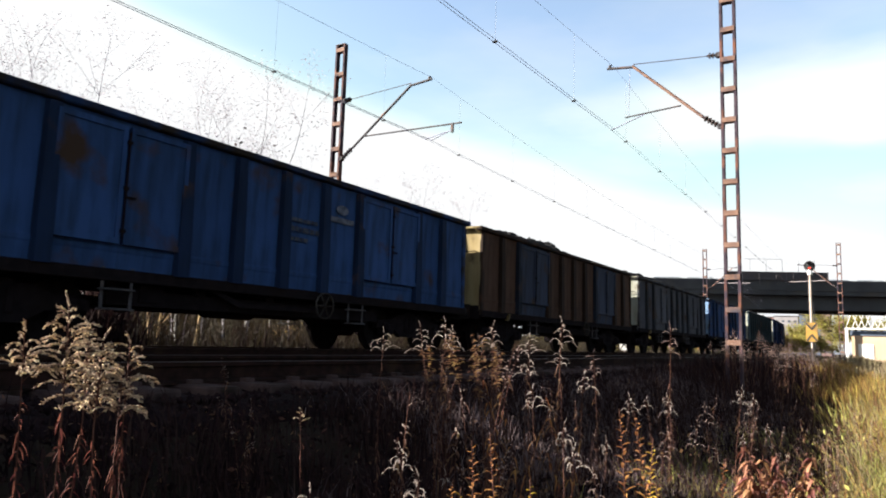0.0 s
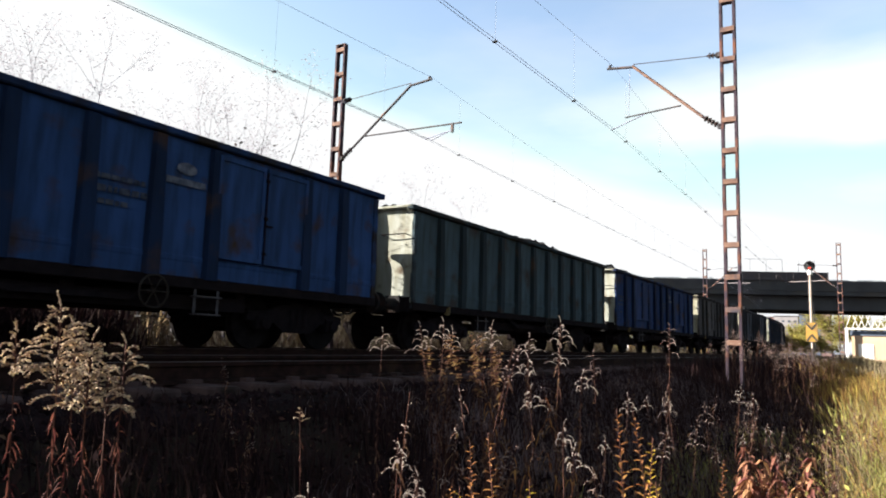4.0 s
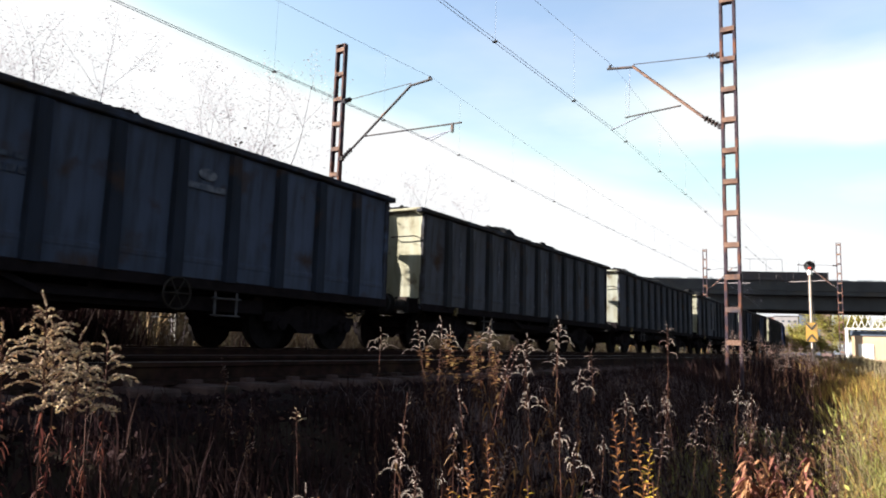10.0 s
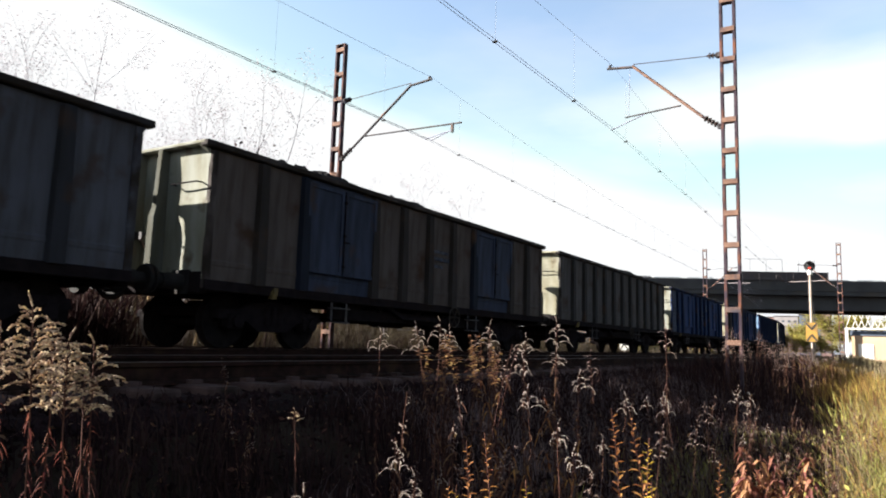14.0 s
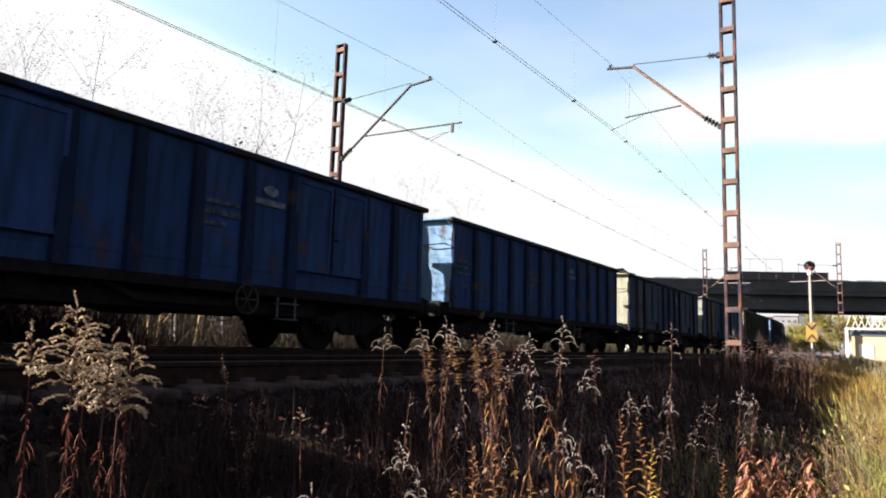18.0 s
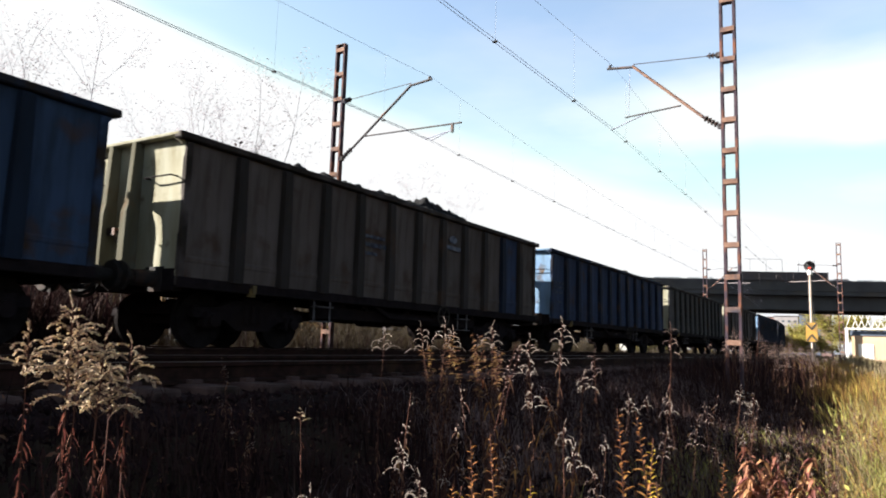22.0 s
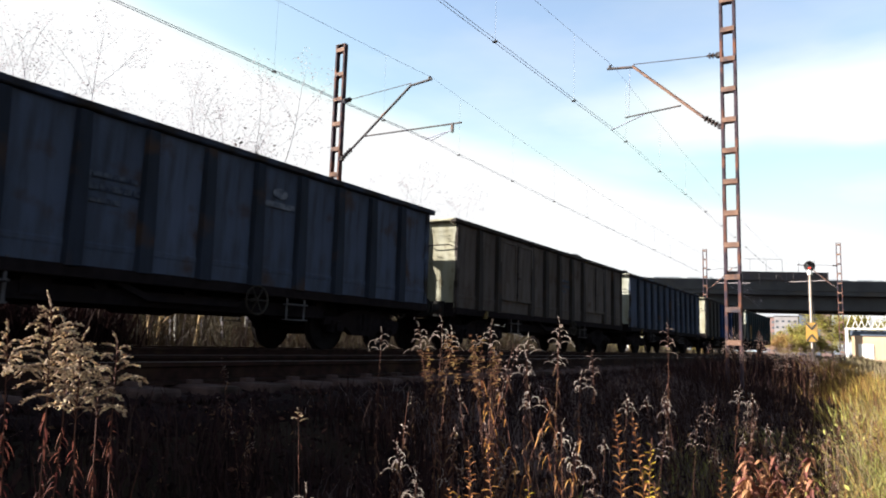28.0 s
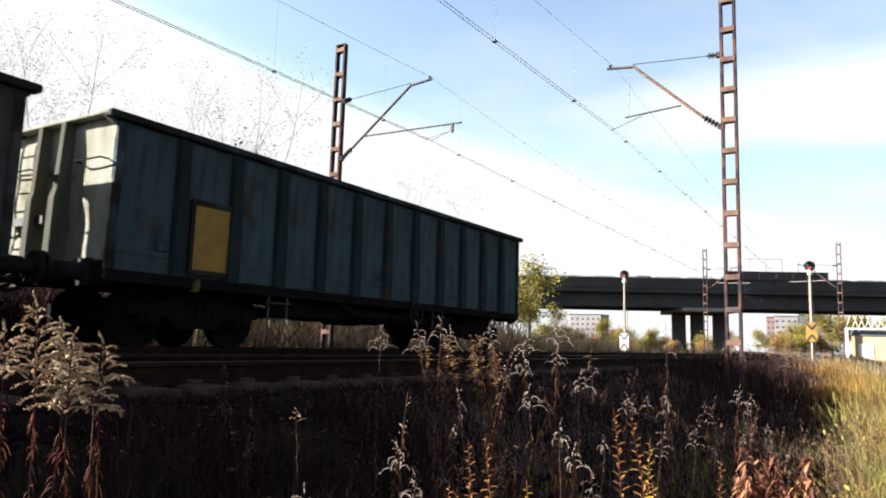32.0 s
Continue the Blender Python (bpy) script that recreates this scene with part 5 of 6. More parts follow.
def stem_line(r, height, bow):
    az, n = r.random() * 6.28, 9
    out = []
    for i in range(n):
        t = i / (n - 1)
        out.append((bow * math.cos(az) * t * t + 0.006 * (r.random() - 0.5), bow * math.sin(az) * t * t + 0.006 * (r.random() - 0.5), height * t))
    return out


def at_line(pts, t):
    k = min(len(pts) - 2, int(t * (len(pts) - 1)))
    f = t * (len(pts) - 1) - k
    return tuple(pts[k][i] * (1 - f) + pts[k + 1][i] * f for i in range(3))


def frond(s, p, az, up, length, step, size, droop=1.7):
    """One arching side shoot, set with small downy tufts along its upper side."""
    r, pts, q = s.r, [p], Vector(p)
    n = 7
    for k in range(n):
        a = up - droop * ((k + 1) / n) ** 1.4
        q = q + Vector((math.cos(az) * math.cos(a), math.sin(az) * math.cos(a), math.sin(a))) * (length / n)
        pts.append(tuple(q))
    s.tube("panicle", pts, 0.0011, 0.0005, 3)
    for k in range(max(3, int(length / step))):
        t = min(0.999, 0.18 + 0.82 * (k + r.random()) / max(3, int(length / step)))
        c, e = Vector(at_line(pts, t)), Vector(at_line(pts, min(0.999, t + 0.1)))
        d = (e - c).normalized() if (e - c).length > 1e-6 else Vector((0, 0, 1))
        d = (d + Vector((r.gauss(0, 0.35), r.gauss(0, 0.35), 0.45 + r.gauss(0, 0.35)))).normalized()
        u = d.orthogonal().normalized()
        v = d.cross(u)
        ln, w = size * (0.8 + 0.8 * r.random()), size * (0.30 + 0.2 * r.random())
        m = c + d * ln * 0.55
        s.add("seed_head", [tuple(c), tuple(m + u * w), tuple(m + v * w), tuple(m - u * w), tuple(m - v * w), tuple(c + d * ln * 1.1)],
              [(0, 2, 1), (0, 3, 2), (0, 4, 3), (0, 1, 4), (5, 1, 2), (5, 2, 3), (5, 3, 4), (5, 4, 1)])


def goldenrod(seed, fronds, head, reach, step, size, bow=0.08, up=0.9, droop=1.7, leaf=0.041, leaves=20, fluff=None, label="withered goldenrod with pale fluffy seed head"):
    """About 1.2 m high; head: length of its top that carries side shoots; reach: length of the lowest of them."""
    s = Sprout(seed)
    r = s.r
    pts = stem_line(r, 1.2, bow)
    thin = leaf < 0.04
    s.tube("stem", pts, 0.0019 if thin else 0.0032, 0.0012)
    for i in range(leaves):
        t = 0.12 + (0.86 - head / 1.2) * i / leaves
        s.leaf("foliage", at_line(pts, t), r.random() * 6.28, 0.6 - 1.6 * r.random(), leaf * (0.4 + 0.8 * r.random()), 0.0045 if thin else 0.008, 0.5 + 1.3 * r.random(), 0.9)
    for i in range(fronds):
        f = (i + 0.6 * r.random()) / fronds
        p = at_line(pts, min(1 - head / 1.2 * (1 - f), 0.995))
        frond(s, p, i * 2.4 + r.random(), up * (0.7 + 0.5 * r.random()), reach * ((1 - f) ** 0.7 * 0.85 + 0.22) * (0.6 + 0.6 * r.random()), step, size, droop * (0.7 + 0.5 * r.random()))
    frond(s, pts[-1], r.random() * 6.28, 1.5, reach * 0.35, step, size, 0.5)
    return s.make("goldenrod", label, "wild plant", "withered goldenrods", {"stem": STEM, "foliage": REDLEAF if leaf < 0.04 else DRYLEAF, "panicle": STEM, "seed_head": fluff or FLUFF})


def willowherb(seed, leaf, label):
    s = Sprout(seed)
    r = s.r
    pts = stem_line(r, 0.9, 0.06)
    s.tube("stem", pts, 0.004, 0.0015)
    for i in range(64):
        t = 0.2 + 0.78 * i / 64
        size = (1 - 0.72 * (t - 0.2) / 0.8)
        s.leaf("foliage", at_line(pts, t), i * 2.4 + 0.4 * r.random(), 0.75 - 0.5 * r.random(), 0.075 * size * (0.8 + 0.4 * r.random()), 0.016 * size + 0.004, 0.35 * r.random(), 0.7)
    return s.make("willowherb", label, "wild plant", "autumn willowherbs", {"stem": STEM, "foliage": leaf})


def leafy_bush(seed, leaf, label, size=1.0, low=0.56, stalks=13, hang=1.0):
    """About 1 m high, its upper half thick with small hanging leaves."""
    s = Sprout(seed)
    r = s.r
    for k in range(stalks):
        az, sp, h = r.random() * 6.28, 0.04 + 0.13 * r.random(), 0.80 + 0.2 * r.random()
        pts = [(math.cos(az) * sp * q ** 1.4, math.sin(az) * sp * q ** 1.4, h * q) for q in [i / 6 for i in range(7)]]
        s.tube("stalk", pts, 0.0035 * size, 0.0014 * size)
        for i in range(26):
            t = low + (0.99 - low) * r.random()
            s.leaf("foliage", at_line(pts, t), r.random() * 6.28, 0.5 - 1.3 * hang * r.random(), (0.028 + 0.024 * r.random()) * size, (0.014 + 0.010 * r.random()) * size, (0.5 + 0.8 * r.random()) * hang, 0.7)
    return s.make("leafy_weed", label, "wild plant", "leafy weeds", {"stalk": STEM, "foliage": leaf})


def dry_stalk(seed, leaf=None, size=1.0, label="dead brown weed stalks with small seed heads"):
    s = Sprout(seed)
    r = s.r
    for k in range(4):
        ox, oy, h = 0.12 * (r.random() - 0.5), 0.12 * (r.random() - 0.5), 0.5 + 0.55 * r.random()
        pts = [(ox + p[0], oy + p[1], p[2]) for p in stem_line(r, h, 0.14)]
        s.tube("stalk", pts, 0.0035 * (0.45 if size < 0.5 else 1), 0.0012 * (0.6 if size < 0.5 else 1))
        for i in range(14):
            s.leaf("foliage", at_line(pts, 0.15 + 0.8 * r.random()), r.random() * 6.28, 0.6 - 1.2 * r.random(), (0.025 + 0.035 * r.random()) * max(0.5, size), 0.013 * max(0.35, min(1, size)), 0.8 + 1.0 * (size < 1), 0.8)
        for i in range(14 if size > 0.5 else 0):
            c = at_line(pts, 0.82 + 0.17 * r.random())
            s.tuft("seed_spray", (c[0] + 0.03 * (r.random() - 0.5), c[1] + 0.03 * (r.random() - 0.5), c[2]), 0.004)
    return s.make("dry_weed", label, "wild plant", "dead weeds", {"stalk": STEM, "foliage": leaf or DRYLEAF, "seed_spray": DULLFLUFF})


GOLD = [goldenrod(20 + k, 7 + 2 * k, 0.10 + 0.03 * k, 0.13, 0.0045, 0.0058, 0.08, 1.1, 2.3) for k in range(3)]
DULL = [goldenrod(25 + k, 10, 0.2, 0.11, 0.006, 0.006, 0.10, 0.9, 1.9, fluff=DULLFLUFF, label="withered goldenrod with dull brown seed head") for k in range(3)]
CLUMP = [goldenrod(30 + k, 36, 0.13, 0.080, 0.0016, 0.0043, 0.02, 0.95, 1.5, 0.018, 110, CREAMFLUFF, label="tall withered goldenrod with thick cream-coloured seed head") for k in range(2)]
CLUMP.append(goldenrod(33, 16, 0.08, 0.072, 0.0016, 0.0043, 0.02, 0.9, 1.4, 0.018, 110, CREAMFLUFF, label="tall withered goldenrod with thick cream-coloured seed head"))
SPRIG = goldenrod(34, 6, 0.05, 0.035, 0.0022, 0.005, 0.03, 1.0, 1.2, 0.018, 20, CREAMFLUFF, label="small withered goldenrod with short cream seed head")
HERB = [willowherb(40, ORANGELEAF, "upright orange-brown willowherb with withered leaves"), willowherb(41, ORANGELEAF, "upright orange-brown willowherb with withered leaves"), willowherb(42, YELLOWLEAF, "small bright yellow willowherb")]
BUSH = [leafy_bush(60, BROADLEAF, "russet weed with broad hanging leaves", 1.0, 0.72, 24)]
FLAMELEAF = material("tawny_leaf", (0.27, 0.145, 0.065), 0.8, second=(0.15, 0.075, 0.04), scale=14.0, bump=0, vary=0.5, see_through=0.35)
FLAME = leafy_bush(62, FLAMELEAF, "leafy weed with small yellow-brown leaves", 0.62, 0.82, 9, 0.4)
STALK = [dry_stalk(70 + k) for k in range(4)]
BRIGHTLOW = dry_stalk(77, REDLEAF, 0.3, "reddish weed stalks with curled leaves")
BRIGHT = dry_stalk(75, ORANGELEAF, 0.8, "withered weed stalks with orange leaves")
USED, SWAY = set(), []


def grow(kind, x, y, height, natural, lean=0.0, sway=0.0, turn=None):
    """Sets a plant of that kind on the ground, scaled to its height; the first use takes the plant itself."""
    s = height / natural
    m = pose(x, y, ground_z(x, y) - 0.02, 0, lean, 0) @ pose(0, 0, 0, 0, 0, random.random() * 360 if turn is None else turn) @ Matrix.Scale(s, 4)
    if kind.name not in USED:
        USED.add(kind.name)
        kind.matrix_basis = m
        ob = kind
    else:
        ob = copy_thing(kind, m)
        ob.matrix_basis = m
    if sway:
        SWAY.append((ob, sway, random.random() * 6.28))
    return ob


# the tall clump beside the viewer: x, y, height of the head's tip over the eye
for kind, x, y, height, natural, lean, sway in (
    (CLUMP[0], 0.80, 1.325, 1.405, 1.2, 0, 3.0),
    (CLUMP[1], 0.85, 1.29, 1.345, 1.2, 0, 3.0),
    (CLUMP[1], 0.815, 1.355, 1.355, 1.2, 0, 3.0),
    (CLUMP[2], 0.75, 1.36, 1.35, 1.2, 0, 3.0),
    (CLUMP[2], 0.88, 1.27, 1.345, 1.2, 0, 3.0),
    (CLUMP[2], 0.87, 1.285, 1.28, 1.2, 0, 3.0),
    (BRIGHTLOW, 0.84, 1.33, 1.20, 1.0, 0, 1.5),
    (BRIGHTLOW, 0.74, 1.38, 1.08, 1.0, 0, 1.5),
    (SPRIG, 1.93, 1.75, 1.05, 1.2, 0, 1.2),
    (GOLD[1], 3.29, 2.44, 1.10, 1.2, -4, 1.5),
    (GOLD[0], 3.55, 2.24, 1.27, 1.2, 2, 1.5),
    (GOLD[2], 4.52, 1.90, 1.40, 1.2, 0, 1.5),
    (GOLD[1], 3.99, 1.85, 1.20, 1.2, 0, 1.8),
    (GOLD[0], 4.19, 1.63, 1.16, 1.2, 4, 1.8),
    (DULL[0], 6.30, 1.60, 1.46, 1.2, -3, 1.8),
    (GOLD[0], 2.96, 1.22, 1.01, 1.2, 6, 1.5),
    (GOLD[1], 3.56, 1.59, 1.08, 1.2, -4, 1.6),
    (GOLD[2], 4.96, 1.58, 1.03, 1.2, 3, 1.8),
    (GOLD[1], 2.33, 1.55, 0.90, 1.2, -5, 1.2),
    (GOLD[0], 1.81, 1.25, 0.94, 1.2, 3, 1.2),
    (GOLD[2], 6.11, 1.07, 1.05, 1.2, 0, 1.5),
    (GOLD[0], 6.32, 0.99, 1.00, 1.2, 5, 1.5),
    (DULL[0], 5.28, 1.88, 1.26, 1.2, 2, 1.5),
    (GOLD[1], 1.43, 1.25, 0.97, 1.2, 4, 1.0),
    (GOLD[0], 5.35, 1.29, 1.02, 1.2, -4, 1.5),
    (FLAME, 4.15, 2.20, 1.26, 1.0, 0, 1.0),
    (BRIGHT, 4.32, 2.09, 1.38, 1.0, 0, 1.0),
    (BRIGHT, 4.64, 1.87, 1.30, 1.0, 0, 0.8),
    (HERB[0], 2.77, 0.87, 1.09, 0.9, 4, 1.5),
    (HERB[1], 2.99, 0.81, 1.09, 0.9, -3, 1.5),
    (HERB[0], 2.28, 1.26, 0.99, 0.9, 0, 1.2),
    (HERB[1], 2.49, 1.28, 1.00, 0.9, 2, 1.2),
    (HERB[2], 2.42, 0.64, 0.96, 0.9, 0, 1.0),
    (HERB[2], 2.05, 1.25, 0.90, 0.9, 0, 1.0),
    (HERB[1], 2.07, 1.30, 0.91, 0.9, 0, 1.0),
    (HERB[0], 3.12, 0.62, 0.90, 0.9, 0, 1.0),
    (HERB[2], 2.38, 1.05, 0.89, 0.9, 0, 1.0),
    (HERB[2], 3.07, 0.89, 0.96, 0.9, 0, 1.0),
    (BUSH[0], 3.19, 0.415, 1.0, 1.0, 0, 0.8),
    (GOLD[2], 4.30, 2.30, 1.27, 1.2, 5, 1.3),
    (GOLD[1], 4.70, 2.20, 1.24, 1.2, -6, 1.3),
    (GOLD[2], 4.00, 2.50, 1.15, 1.2, 4, 1.3),
    (GOLD[1], 5.30, 2.20, 1.15, 1.2, 7, 1.3),
    (GOLD[2], 3.70, 2.30, 1.22, 1.2, -5, 1.3),
    (DULL[1], 4.60, 2.60, 1.10, 1.2, 6, 1.2),
    (DULL[2], 5.00, 2.50, 1.10, 1.2, -4, 1.2),
    (FLAME, 3.85, 2.35, 1.18, 1.0, 0, 1.0),
    (STALK[0], 3.11, 1.81, 1.20, 1.0, 10, 1.0),
    (STALK[1], 3.45, 1.82, 1.34, 1.0, 4, 1.0),
    (STALK[2], 2.69, 1.92, 1.02, 1.0, -5, 1.0),
):
    grow(kind, x, y, height, natural, lean, sway)
# thicket at the edge of the shade and weeds all over the bank
rp = random.Random(5)
for i in range(84):
    x, y = 13.0 + 12.0 * rp.random(), 1.2 + 1.6 * rp.random()
    grow(DULL[i % 3], x, y, 1.1 + 0.4 * rp.random(), 1.2, 12 * (rp.random() - 0.5), 1.3 if i % 3 == 0 else 0)
for i in range(26):
    x, y = 2.4 + 6.0 * rp.random(), 0.9 + 1.3 * rp.random()
    grow((GOLD[i % 3], DULL[i % 3], STALK[i % 4])[i % 3], x, y, 0.66 + 0.3 * rp.random(), 1.0 if i % 3 == 2 else 1.2, 14 * (rp.random() - 0.5), 1.3 if i % 2 else 0)
for i in range(24):
    x, y = 2.6 + 9.5 * rp.random(), 1.7 + 2.3 * rp.random()
    kind = (STALK[i % 4], 1.0) if i % 5 else (DULL[i % 3], 1.2)
    grow(kind[0], x, y, 0.45 + 0.35 * rp.random(), kind[1], 16 * (rp.random() - 0.5), 1.5 if i % 4 == 0 else 0)
for i in range(40):
    x, y = 3.2 + 10 * rp.random(), -1.2 + 2.6 * rp.random()
    grow(STALK[i % 4], x, y, 0.45 + 0.35 * rp.random(), 1.0, 14 * (rp.random() - 0.5))
for i in range(34):
    x, y = 3.4 + 9 * rp.random(), -2.2 + 3.0 * rp.random()
    kind = (STALK[i % 4], 1.0) if i % 6 else (HERB[i % 2], 0.9)
    grow(kind[0], x, y, 0.4 + 0.35 * rp.random(), kind[1], 20 * (rp.random() - 0.5))
for i in range(14):
    x, y = 3.3 + 7 * rp.random(), -0.9 + 1.7 * rp.random()
    grow((STALK[i % 4], BRIGHT)[i % 5 == 0], x, y, 0.6 + 0.3 * rp.random(), 1.0, 24 * (rp.random() - 0.5))
for i in range(40):
    x, y = 12 + 30 * rp.random(), -4 + 6.5 * rp.random()
    grow((GOLD[i % 3], DULL[i % 3])[i % 2], x, y, 0.8 + 0.5 * rp.random(), 1.2, 12 * (rp.random() - 0.5))


# ---- trees and scrub ----
def limbs(s, key, start, direction, length, radius, depth, ends):
    r = s.r
    pts, p, d = [start], Vector(start), Vector(direction).normalized()
    n = 5
    for k in range(n):
        d = (d + Vector((r.random() - 0.5, r.random() - 0.5, r.random() * 0.25 - 0.05)) * 0.32).normalized()
        p = p + d * (length / n)
        pts.append(tuple(p))
    s.tube(key, pts, radius, radius * 0.45, 5 if depth else 3)
    key = "branchwork"
    if depth == 0:
        ends += pts[2:]
        return
    for k in range(4 if depth > 1 else 4):
        t = 0.35 + 0.62 * r.random()
        q = at_line(pts, min(t, 0.99))
        side = Vector((r.random() - 0.5, r.random() - 0.5, 0)).normalized()
        limbs(s, key, q, (d * 0.7 + side * 0.8 + Vector((0, 0, 0.25))), length * (0.42 + 0.2 * r.random()), radius * 0.42, depth - 1, ends)
    limbs(s, key, pts[-1], d, length * 0.5, radius * 0.45, depth - 1, ends)


def tree(name, seed, height, label, leaf, bark, leaves, size, spread, group, trunk_share=0.55, depth=2, thick=0.012, slim=0.6):
    s = Sprout(seed)
    r, ends = s.r, []
    limbs(s, "trunk", (0, 0, -0.2), (0.05 * (r.random() - 0.5), 0.05 * (r.random() - 0.5), 1), height * trunk_share, thick * height, depth, ends)
    for k in range(leaves):
        e = r.choice(ends)
        c = [e[i] + spread * r.gauss(0, 1) * (0.7 if i == 2 else 1) for i in range(3)]
        a, b, w = r.random() * 6.28, r.random() * 3.14, size * (0.6 + 0.8 * r.random())
        u = Vector((math.cos(a), math.sin(a), 0.4 * math.sin(b))) * w
        v = Vector((-math.sin(a) * math.cos(b), math.cos(a) * math.cos(b), math.sin(b))) * w * slim
        c = Vector(c)
        s.add("crown", [tuple(c - u), tuple(c - v), tuple(c + u), tuple(c + v)], [(0, 1, 2, 3)])
    return s.make(name, label, "tree" if name == "tree" else "shrub" if name == "shrub" else "sapling", group, {"trunk": bark, "branchwork": bark, "crown": leaf})


def plant_tree(kind, x, y, scale, turn, sway=0.0, z=None):
    m = pose(x, y, ground_z(x, y) if z is None else z, 0, 0, turn) @ Matrix.Scale(scale, 4)
    if kind.name not in USED:
        USED.add(kind.name)
        kind.matrix_basis, ob = m, kind
    else:
        ob = copy_thing(kind, m)
        ob.matrix_basis = m
    if sway:
        SWAY.append((ob, sway, -1.0))
    return ob


SAPS = [tree("sapling", 100 + k, 8.0, "thin bare sapling with a few last leaves", TWIG, TWIG, 2600, 0.034, 0.14, "saplings behind the tracks", 0.6, 3, 0.0045, 0.28) for k in range(3)]
TREES = [tree("tree", 120 + k, 8.0, "autumn tree with yellow-green leaves", TREELEAF, BARK, 3600, 0.10, 0.42, "autumn trees", 0.5, 2) for k in range(2)]
SHRUBS = [tree("shrub", 140 + k, 3.0, "rust-coloured autumn shrub with small leaves", (RUSTLEAF, TREELEAF)[k % 2], BARK, 1500, 0.06, 0.30, "shrubs near the bridge", 0.45, 2) for k in range(2)]
TAWNY = material("tawny_bark", (0.42, 0.28, 0.12), 0.9, second=(0.2, 0.12, 0.06), scale=5.0, bump=0.2)
BIRCHES = [tree("sapling", 160, 5.0, "slender white birch sapling", SHADEWEED, BIRCH, 160, 0.03, 0.15, "saplings behind the tracks", 0.62, 1, 0.009)]
for k, x, y, scale in (
    (0, 13.9, 16.0, 1.09),
    (1, 13.3, 16.0, 1.02),
    (2, 14.7, 16.0, 1.06),
    (1, 15.9, 17.0, 1.02),
    (0, 12.2, 16.0, 0.74),
    (2, 12.9, 16.5, 0.76),
    (0, 7.4, 16.0, 1.01),
    (1, 8.0, 16.0, 0.99),
    (2, 8.8, 16.0, 0.92),
    (1, 6.8, 16.5, 1.06),
    (2, 21.5, 16.0, 0.87),
    (0, 23.0, 17.0, 0.92),
    (1, 25.5, 17.0, 0.92),
    (2, 28.0, 18.0, 0.97),
    (0, 17.6, 17.0, 0.90),
    (1, 19.3, 16.5, 0.84),
):
    plant_tree(SAPS[k], x, y, scale, 50 * k, 1.0)
STEMS = [tree("sapling", 162 + k, 6.0, ("young tree with tawny sunlit bark", "young tree with dark leaning trunk")[k], SHADEWEED, (TAWNY, BARK)[k], 260, 0.05, 0.3, "saplings behind the tracks", 0.6, 2, 0.011) for k in range(2)]
for x, y in ((11.6, 14.9), (16.0, 17.2), (18.8, 19.0)):
    plant_tree(BIRCHES[0], x, y, 0.85, 0)
for k, x, y, scale, turn in ((0, 10.75, 14.8, 0.8, 0), (0, 10.95, 14.9, 0.7, 80), (0, 12.0, 14.9, 0.8, 150), (1, 12.3, 14.9, 1.0, 40), (1, 10.2, 15.2, 0.9, 200), (1, 13.2, 15.4, 0.8, 300)):
    plant_tree(STEMS[k], x, y, scale, turn)
for k, x, y, scale in ((0, 62, 28.6, 1.4), (1, 60, 28.4, 0.98), (0, 66, 28.1, 0.77), (1, 70, 28.6, 0.51), (1, 120, 42.7, 0.93), (1, 122, 12.6, 0.55), (0, 128, 11.0, 0.6), (0, 90, 30.1, 0.49), (1, 105, 29.6, 0.61)):
    plant_tree(TREES[k], x, y, scale, 70 * k + x)
for i in range(16):
    plant_tree(SHRUBS[i % 2], 8 + 45 * rp.random(), 17.5 + 9 * rp.random(), 0.45 + 0.35 * rp.random(), 360 * rp.random())
for i in range(26):
    plant_tree(SHRUBS[i % 2], 62 + 80 * rp.random(), 17 + 32 * rp.random(), 0.7 + 0.9 * rp.random(), 360 * rp.random())
for i in range(12):
    plant_tree(TREES[i % 2], 172 + 30 * rp.random(), -8 + 24 * rp.random(), 1.3 + 0.4 * rp.random(), 360 * rp.random())
for i in range(16):
    x = 78 + 26 * rp.random()
    plant_tree(SHRUBS[i % 2], x, x * (0.21 + 0.16 * rp.random()), 0.6 + 0.5 * rp.random(), 360 * rp.random())
for i in range(7):
    x = 112 + 28 * rp.random()
    plant_tree(TREES[i % 2], x, x * (0.098 + 0.11 * rp.random()), 0.55 + 0.3 * rp.random(), 360 * rp.random())
for i in range(22):
    plant_tree(SHRUBS[0 if i % 4 == 0 else 1], 106 + 24 * rp.random(), 5.5 + 9 * rp.random(), 0.8 + 0.7 * rp.random(), 360 * rp.random())


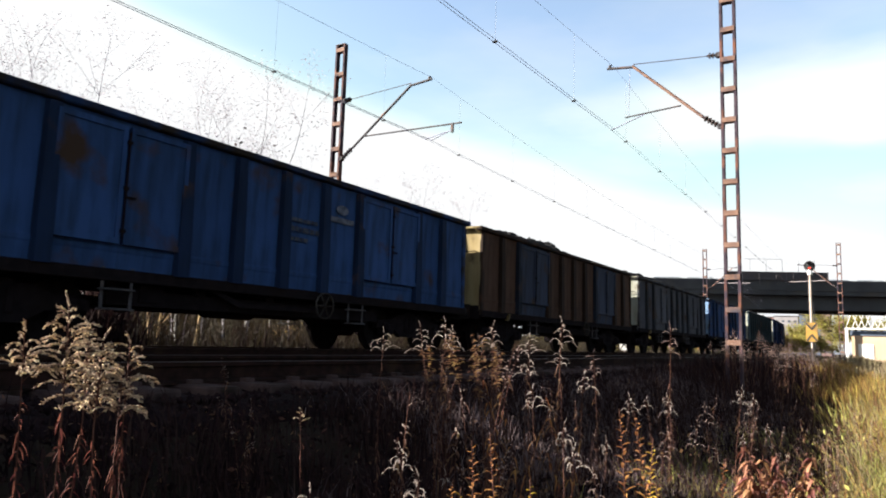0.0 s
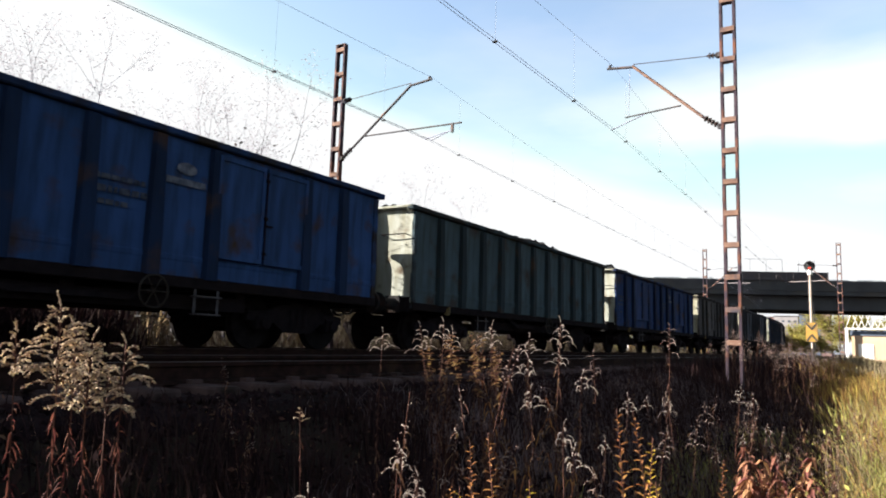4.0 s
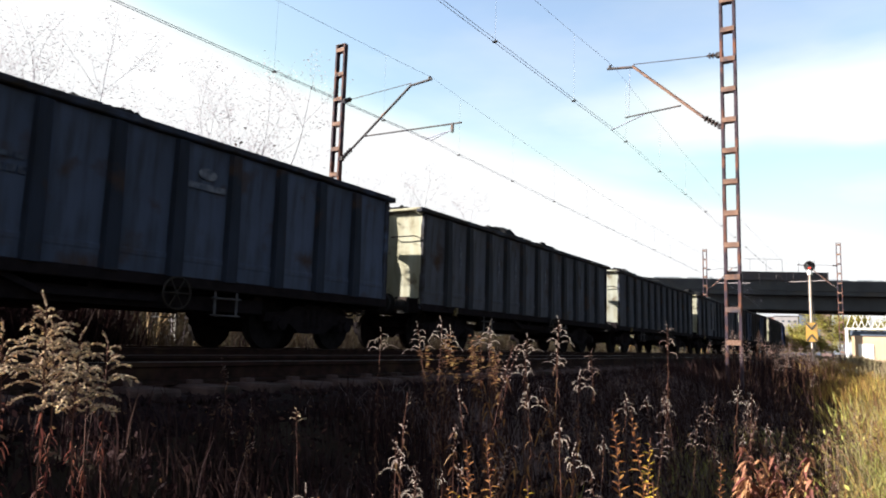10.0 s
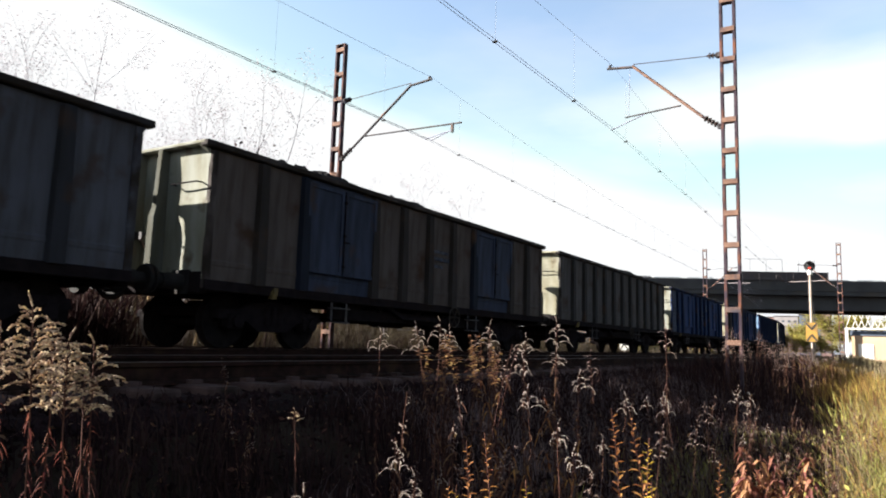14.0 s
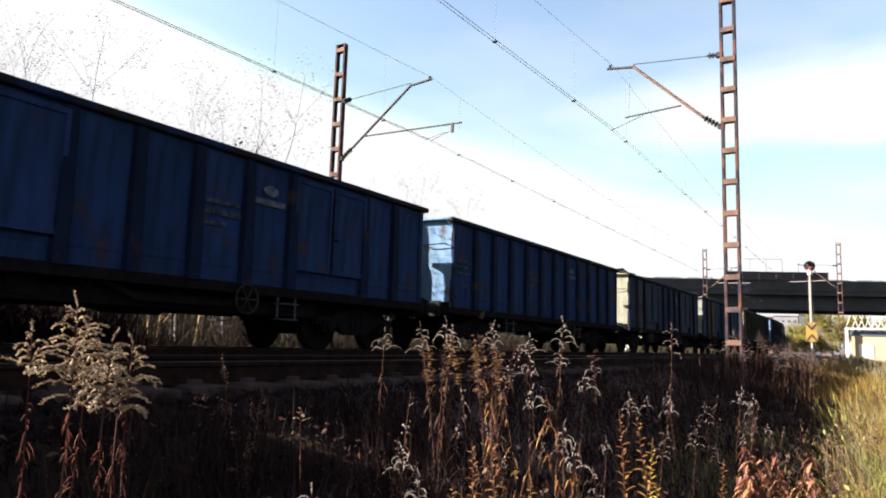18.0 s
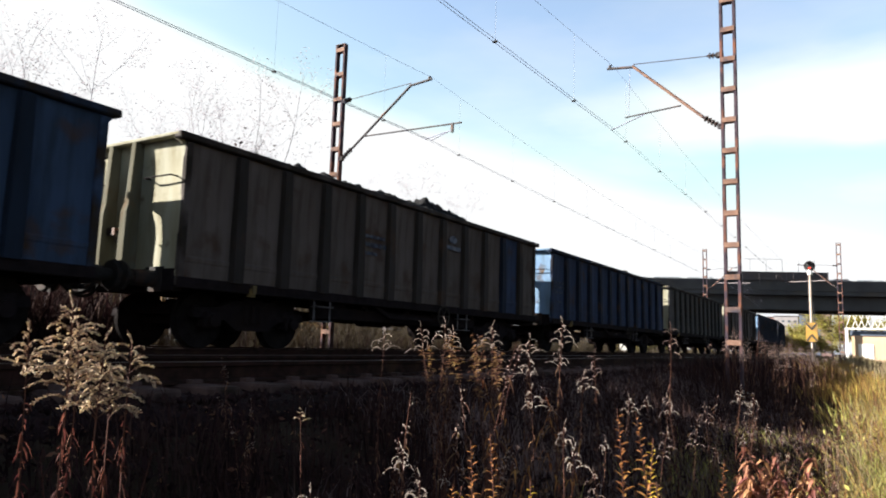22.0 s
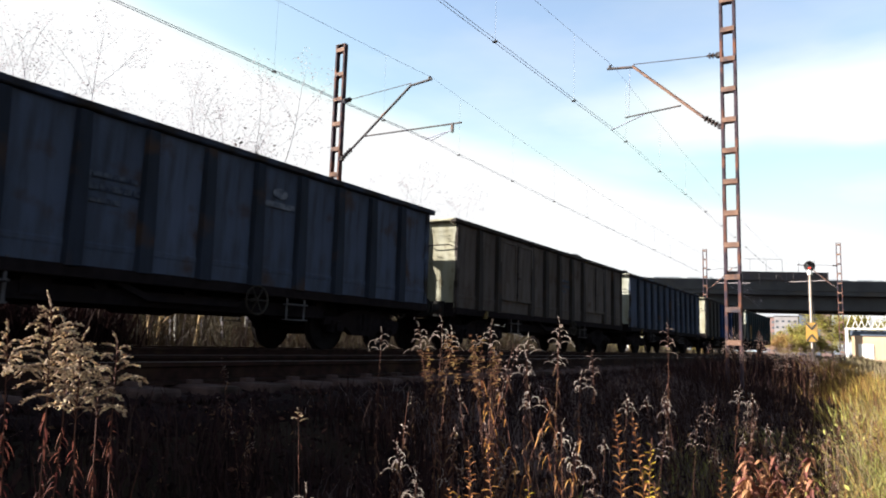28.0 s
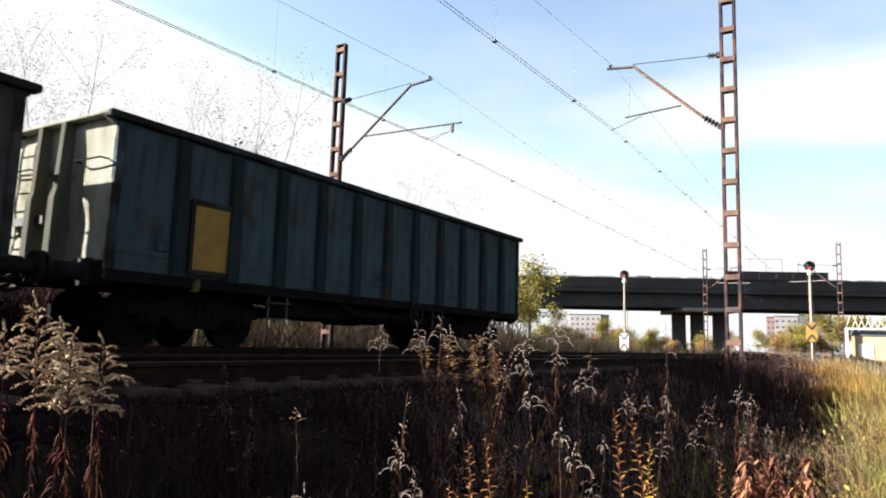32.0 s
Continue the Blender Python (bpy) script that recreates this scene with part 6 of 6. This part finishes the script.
# ---- loose stones on the near ballast ----
def stones(n, seed):
    r = np.random.RandomState(seed)
    x, y = 0.5 + 26 * r.rand(n) ** 1.3, 3.75 + 4.0 * r.rand(n)
    u = y - NEAR_Y
    z = np.where(u < -1.55, -0.27 - (-1.55 - u) * 0.75, np.where(u > 1.3, -0.24 - (u - 1.3) * 0.16, -0.235))
    s = 0.018 + 0.02 * r.rand(n)
    d = np.array([(1, 0, 0), (-1, 0, 0), (0, 1, 0), (0, -1, 0), (0, 0, 1), (0, 0, -1)], dtype=float)
    v = np.stack([x, y, z], 1)[:, None, :] + d[None] * s[:, None, None] * (0.6 + 0.8 * r.rand(n, 6, 1)) + (r.rand(n, 6, 3) - 0.5) * s[:, None, None] * 0.6
    f = np.array([(0, 2, 4), (2, 1, 4), (1, 3, 4), (3, 0, 4), (2, 0, 5), (1, 2, 5), (3, 1, 5), (0, 3, 5)])
    faces = (np.arange(n)[:, None, None] * 6 + f[None]).reshape(-1, 3)
    return tagged(put("ballast_stones", strip_mesh("ballast_stones", v, faces, BALLAST)), "loose dirty brown ballast stones round the sleepers", "stones", kind="stuff")


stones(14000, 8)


# ---- what moves ----
def travelled(t):
    return 11.224 * t + 0.06645 * t * t / 2 - 0.000571 * t ** 3 / 6


def wagon_at(k, t):
    """How far along the line the middle of wagon k is."""
    return 16.27 + 14.04 * (k - 3) + WAGONS[k][5] + RIM + LONGER.get(k, 0.0) / 2 - travelled(t)


def wagon_pose(k, t):
    s = wagon_at(k, t)
    ax, ay, _ = on_track(s - 4.5)
    bx, by, _ = on_track(s + 4.5)
    return pose((ax + bx) / 2, (ay + by) / 2, 0, 0, 0, math.degrees(math.atan2(by - ay, bx - ax)))


# how far the wind pushes the tall clump, second by second
GUST = [(0, 0), (1, 0), (2, 0), (3, 0.12), (3.5, 0.17), (5.5, 0.12), (6.5, 0.1), (7.5, 0.15), (8, 0.38), (9, 0.37), (10, 0.5), (11, 0.6), (12, 0.75), (13, 1.0), (13.5, 0.9), (14, 0.65), (14.5, 0.52), (16.5, 0.38), (17.5, 0.12), (18.2, -0.15), (19, 0.24), (20, -0.18), (21, -0.06), (22, 0.0), (22.5, 0.17), (23, 0.05), (24, 0.33), (25, 0.25), (25.5, 0.37), (27.5, 0.36), (29, 0.3), (30, 0.35), (31, 0.45), (32, 0.5)]
# the same for the saplings behind the train, as lean in the other sense
PUFF = [(0, -0.5), (0.5, -0.15), (1, 0.1), (2, 0.05), (3, -0.4), (5.5, -0.75), (7.5, -0.8), (8, -0.6), (9, -0.3), (10, -0.8), (11, -0.45), (11.5, 0.1), (12.5, -0.05), (13.5, -0.15), (14.5, 0.2), (17.5, 0.4), (18.5, 0.15), (20, 0.2), (22, 0.45), (23, 0.2), (25.5, 0.3), (29, 0.4), (30, 0.2), (32, 0.4)]


def along(table, t):
    for (t0, v0), (t1, v1) in zip(table, table[1:]):
        if t <= t1:
            return v0 + (v1 - v0) * (t - t0) / (t1 - t0)
    return table[-1][1]


def sway_rows(ob, amount, phase):
    rest, rows = ob.matrix_basis.copy(), []
    loc, rot, _ = rest.decompose()
    for i in range(65):
        t = i * 0.5
        if phase < 0:
            a = amount * 1.6 * along(PUFF, t)
        else:
            a = amount * (1.4 * along(GUST, t) + 0.10 * math.sin(2.1 * t + phase) + 0.07 * math.sin(4.7 * t + 2 * phase))
        tip = Matrix.Rotation(radians(a), 4, Vector((-0.85, -0.53, 0)))
        rows.append((t, Matrix.Translation(loc) @ tip @ rot.to_matrix().to_4x4()))
    walk(ob, rows)


def bridge_pose(y, lane):
    return BRIDGE_AT @ Matrix.Translation((lane, y, DECK_Z + 0.065))


def motions():
    for k, (w, sets) in enumerate(TRAIN):
        walk(w, [(i * 0.5, wagon_pose(k, i * 0.5)) for i in range(65)])
        # the wheels roll: rows close enough for an eighth of a turn each
        times = [i / 30 for i in range(961)]
        times = [t for t in times if -10 < wagon_at(k, t) < 50]
        times = sorted({0.0, 32.0, *times})
        for ws in sets:
            x = ws.matrix_basis.translation.copy()
            rows = [(t, Matrix.Translation(x) @ Matrix.Rotation(-travelled(t) / 0.46 % (2 * math.pi), 4, "Y")) for t in times]
            if len(times) > 2:
                # before and after it stays as at the ends of its run past the viewer
                rows[0] = (0.0, rows[1][1]) if times[1] > 0.04 else rows[0]
                rows[-1] = (32.0, rows[-2][1]) if times[-2] < 31.96 else rows[-1]
                walk(ws, rows)
    for ob, amount, phase in SWAY:
        sway_rows(ob, amount, phase)
    rows = []
    for t in (0.0, 11.5, 13.0, 32.0):
        y = 26.2 - 16.5 * (t - 11.5)
        rows.append((t, bridge_pose(y, 3.2)))
    walk(TRUCK, rows)
    for c, t0, y0, v in CARS:
        walk(c, [(t, bridge_pose(y0 + v * (t - t0), 3.2)) for t in (0.0, 16.0, 32.0)])


motions()
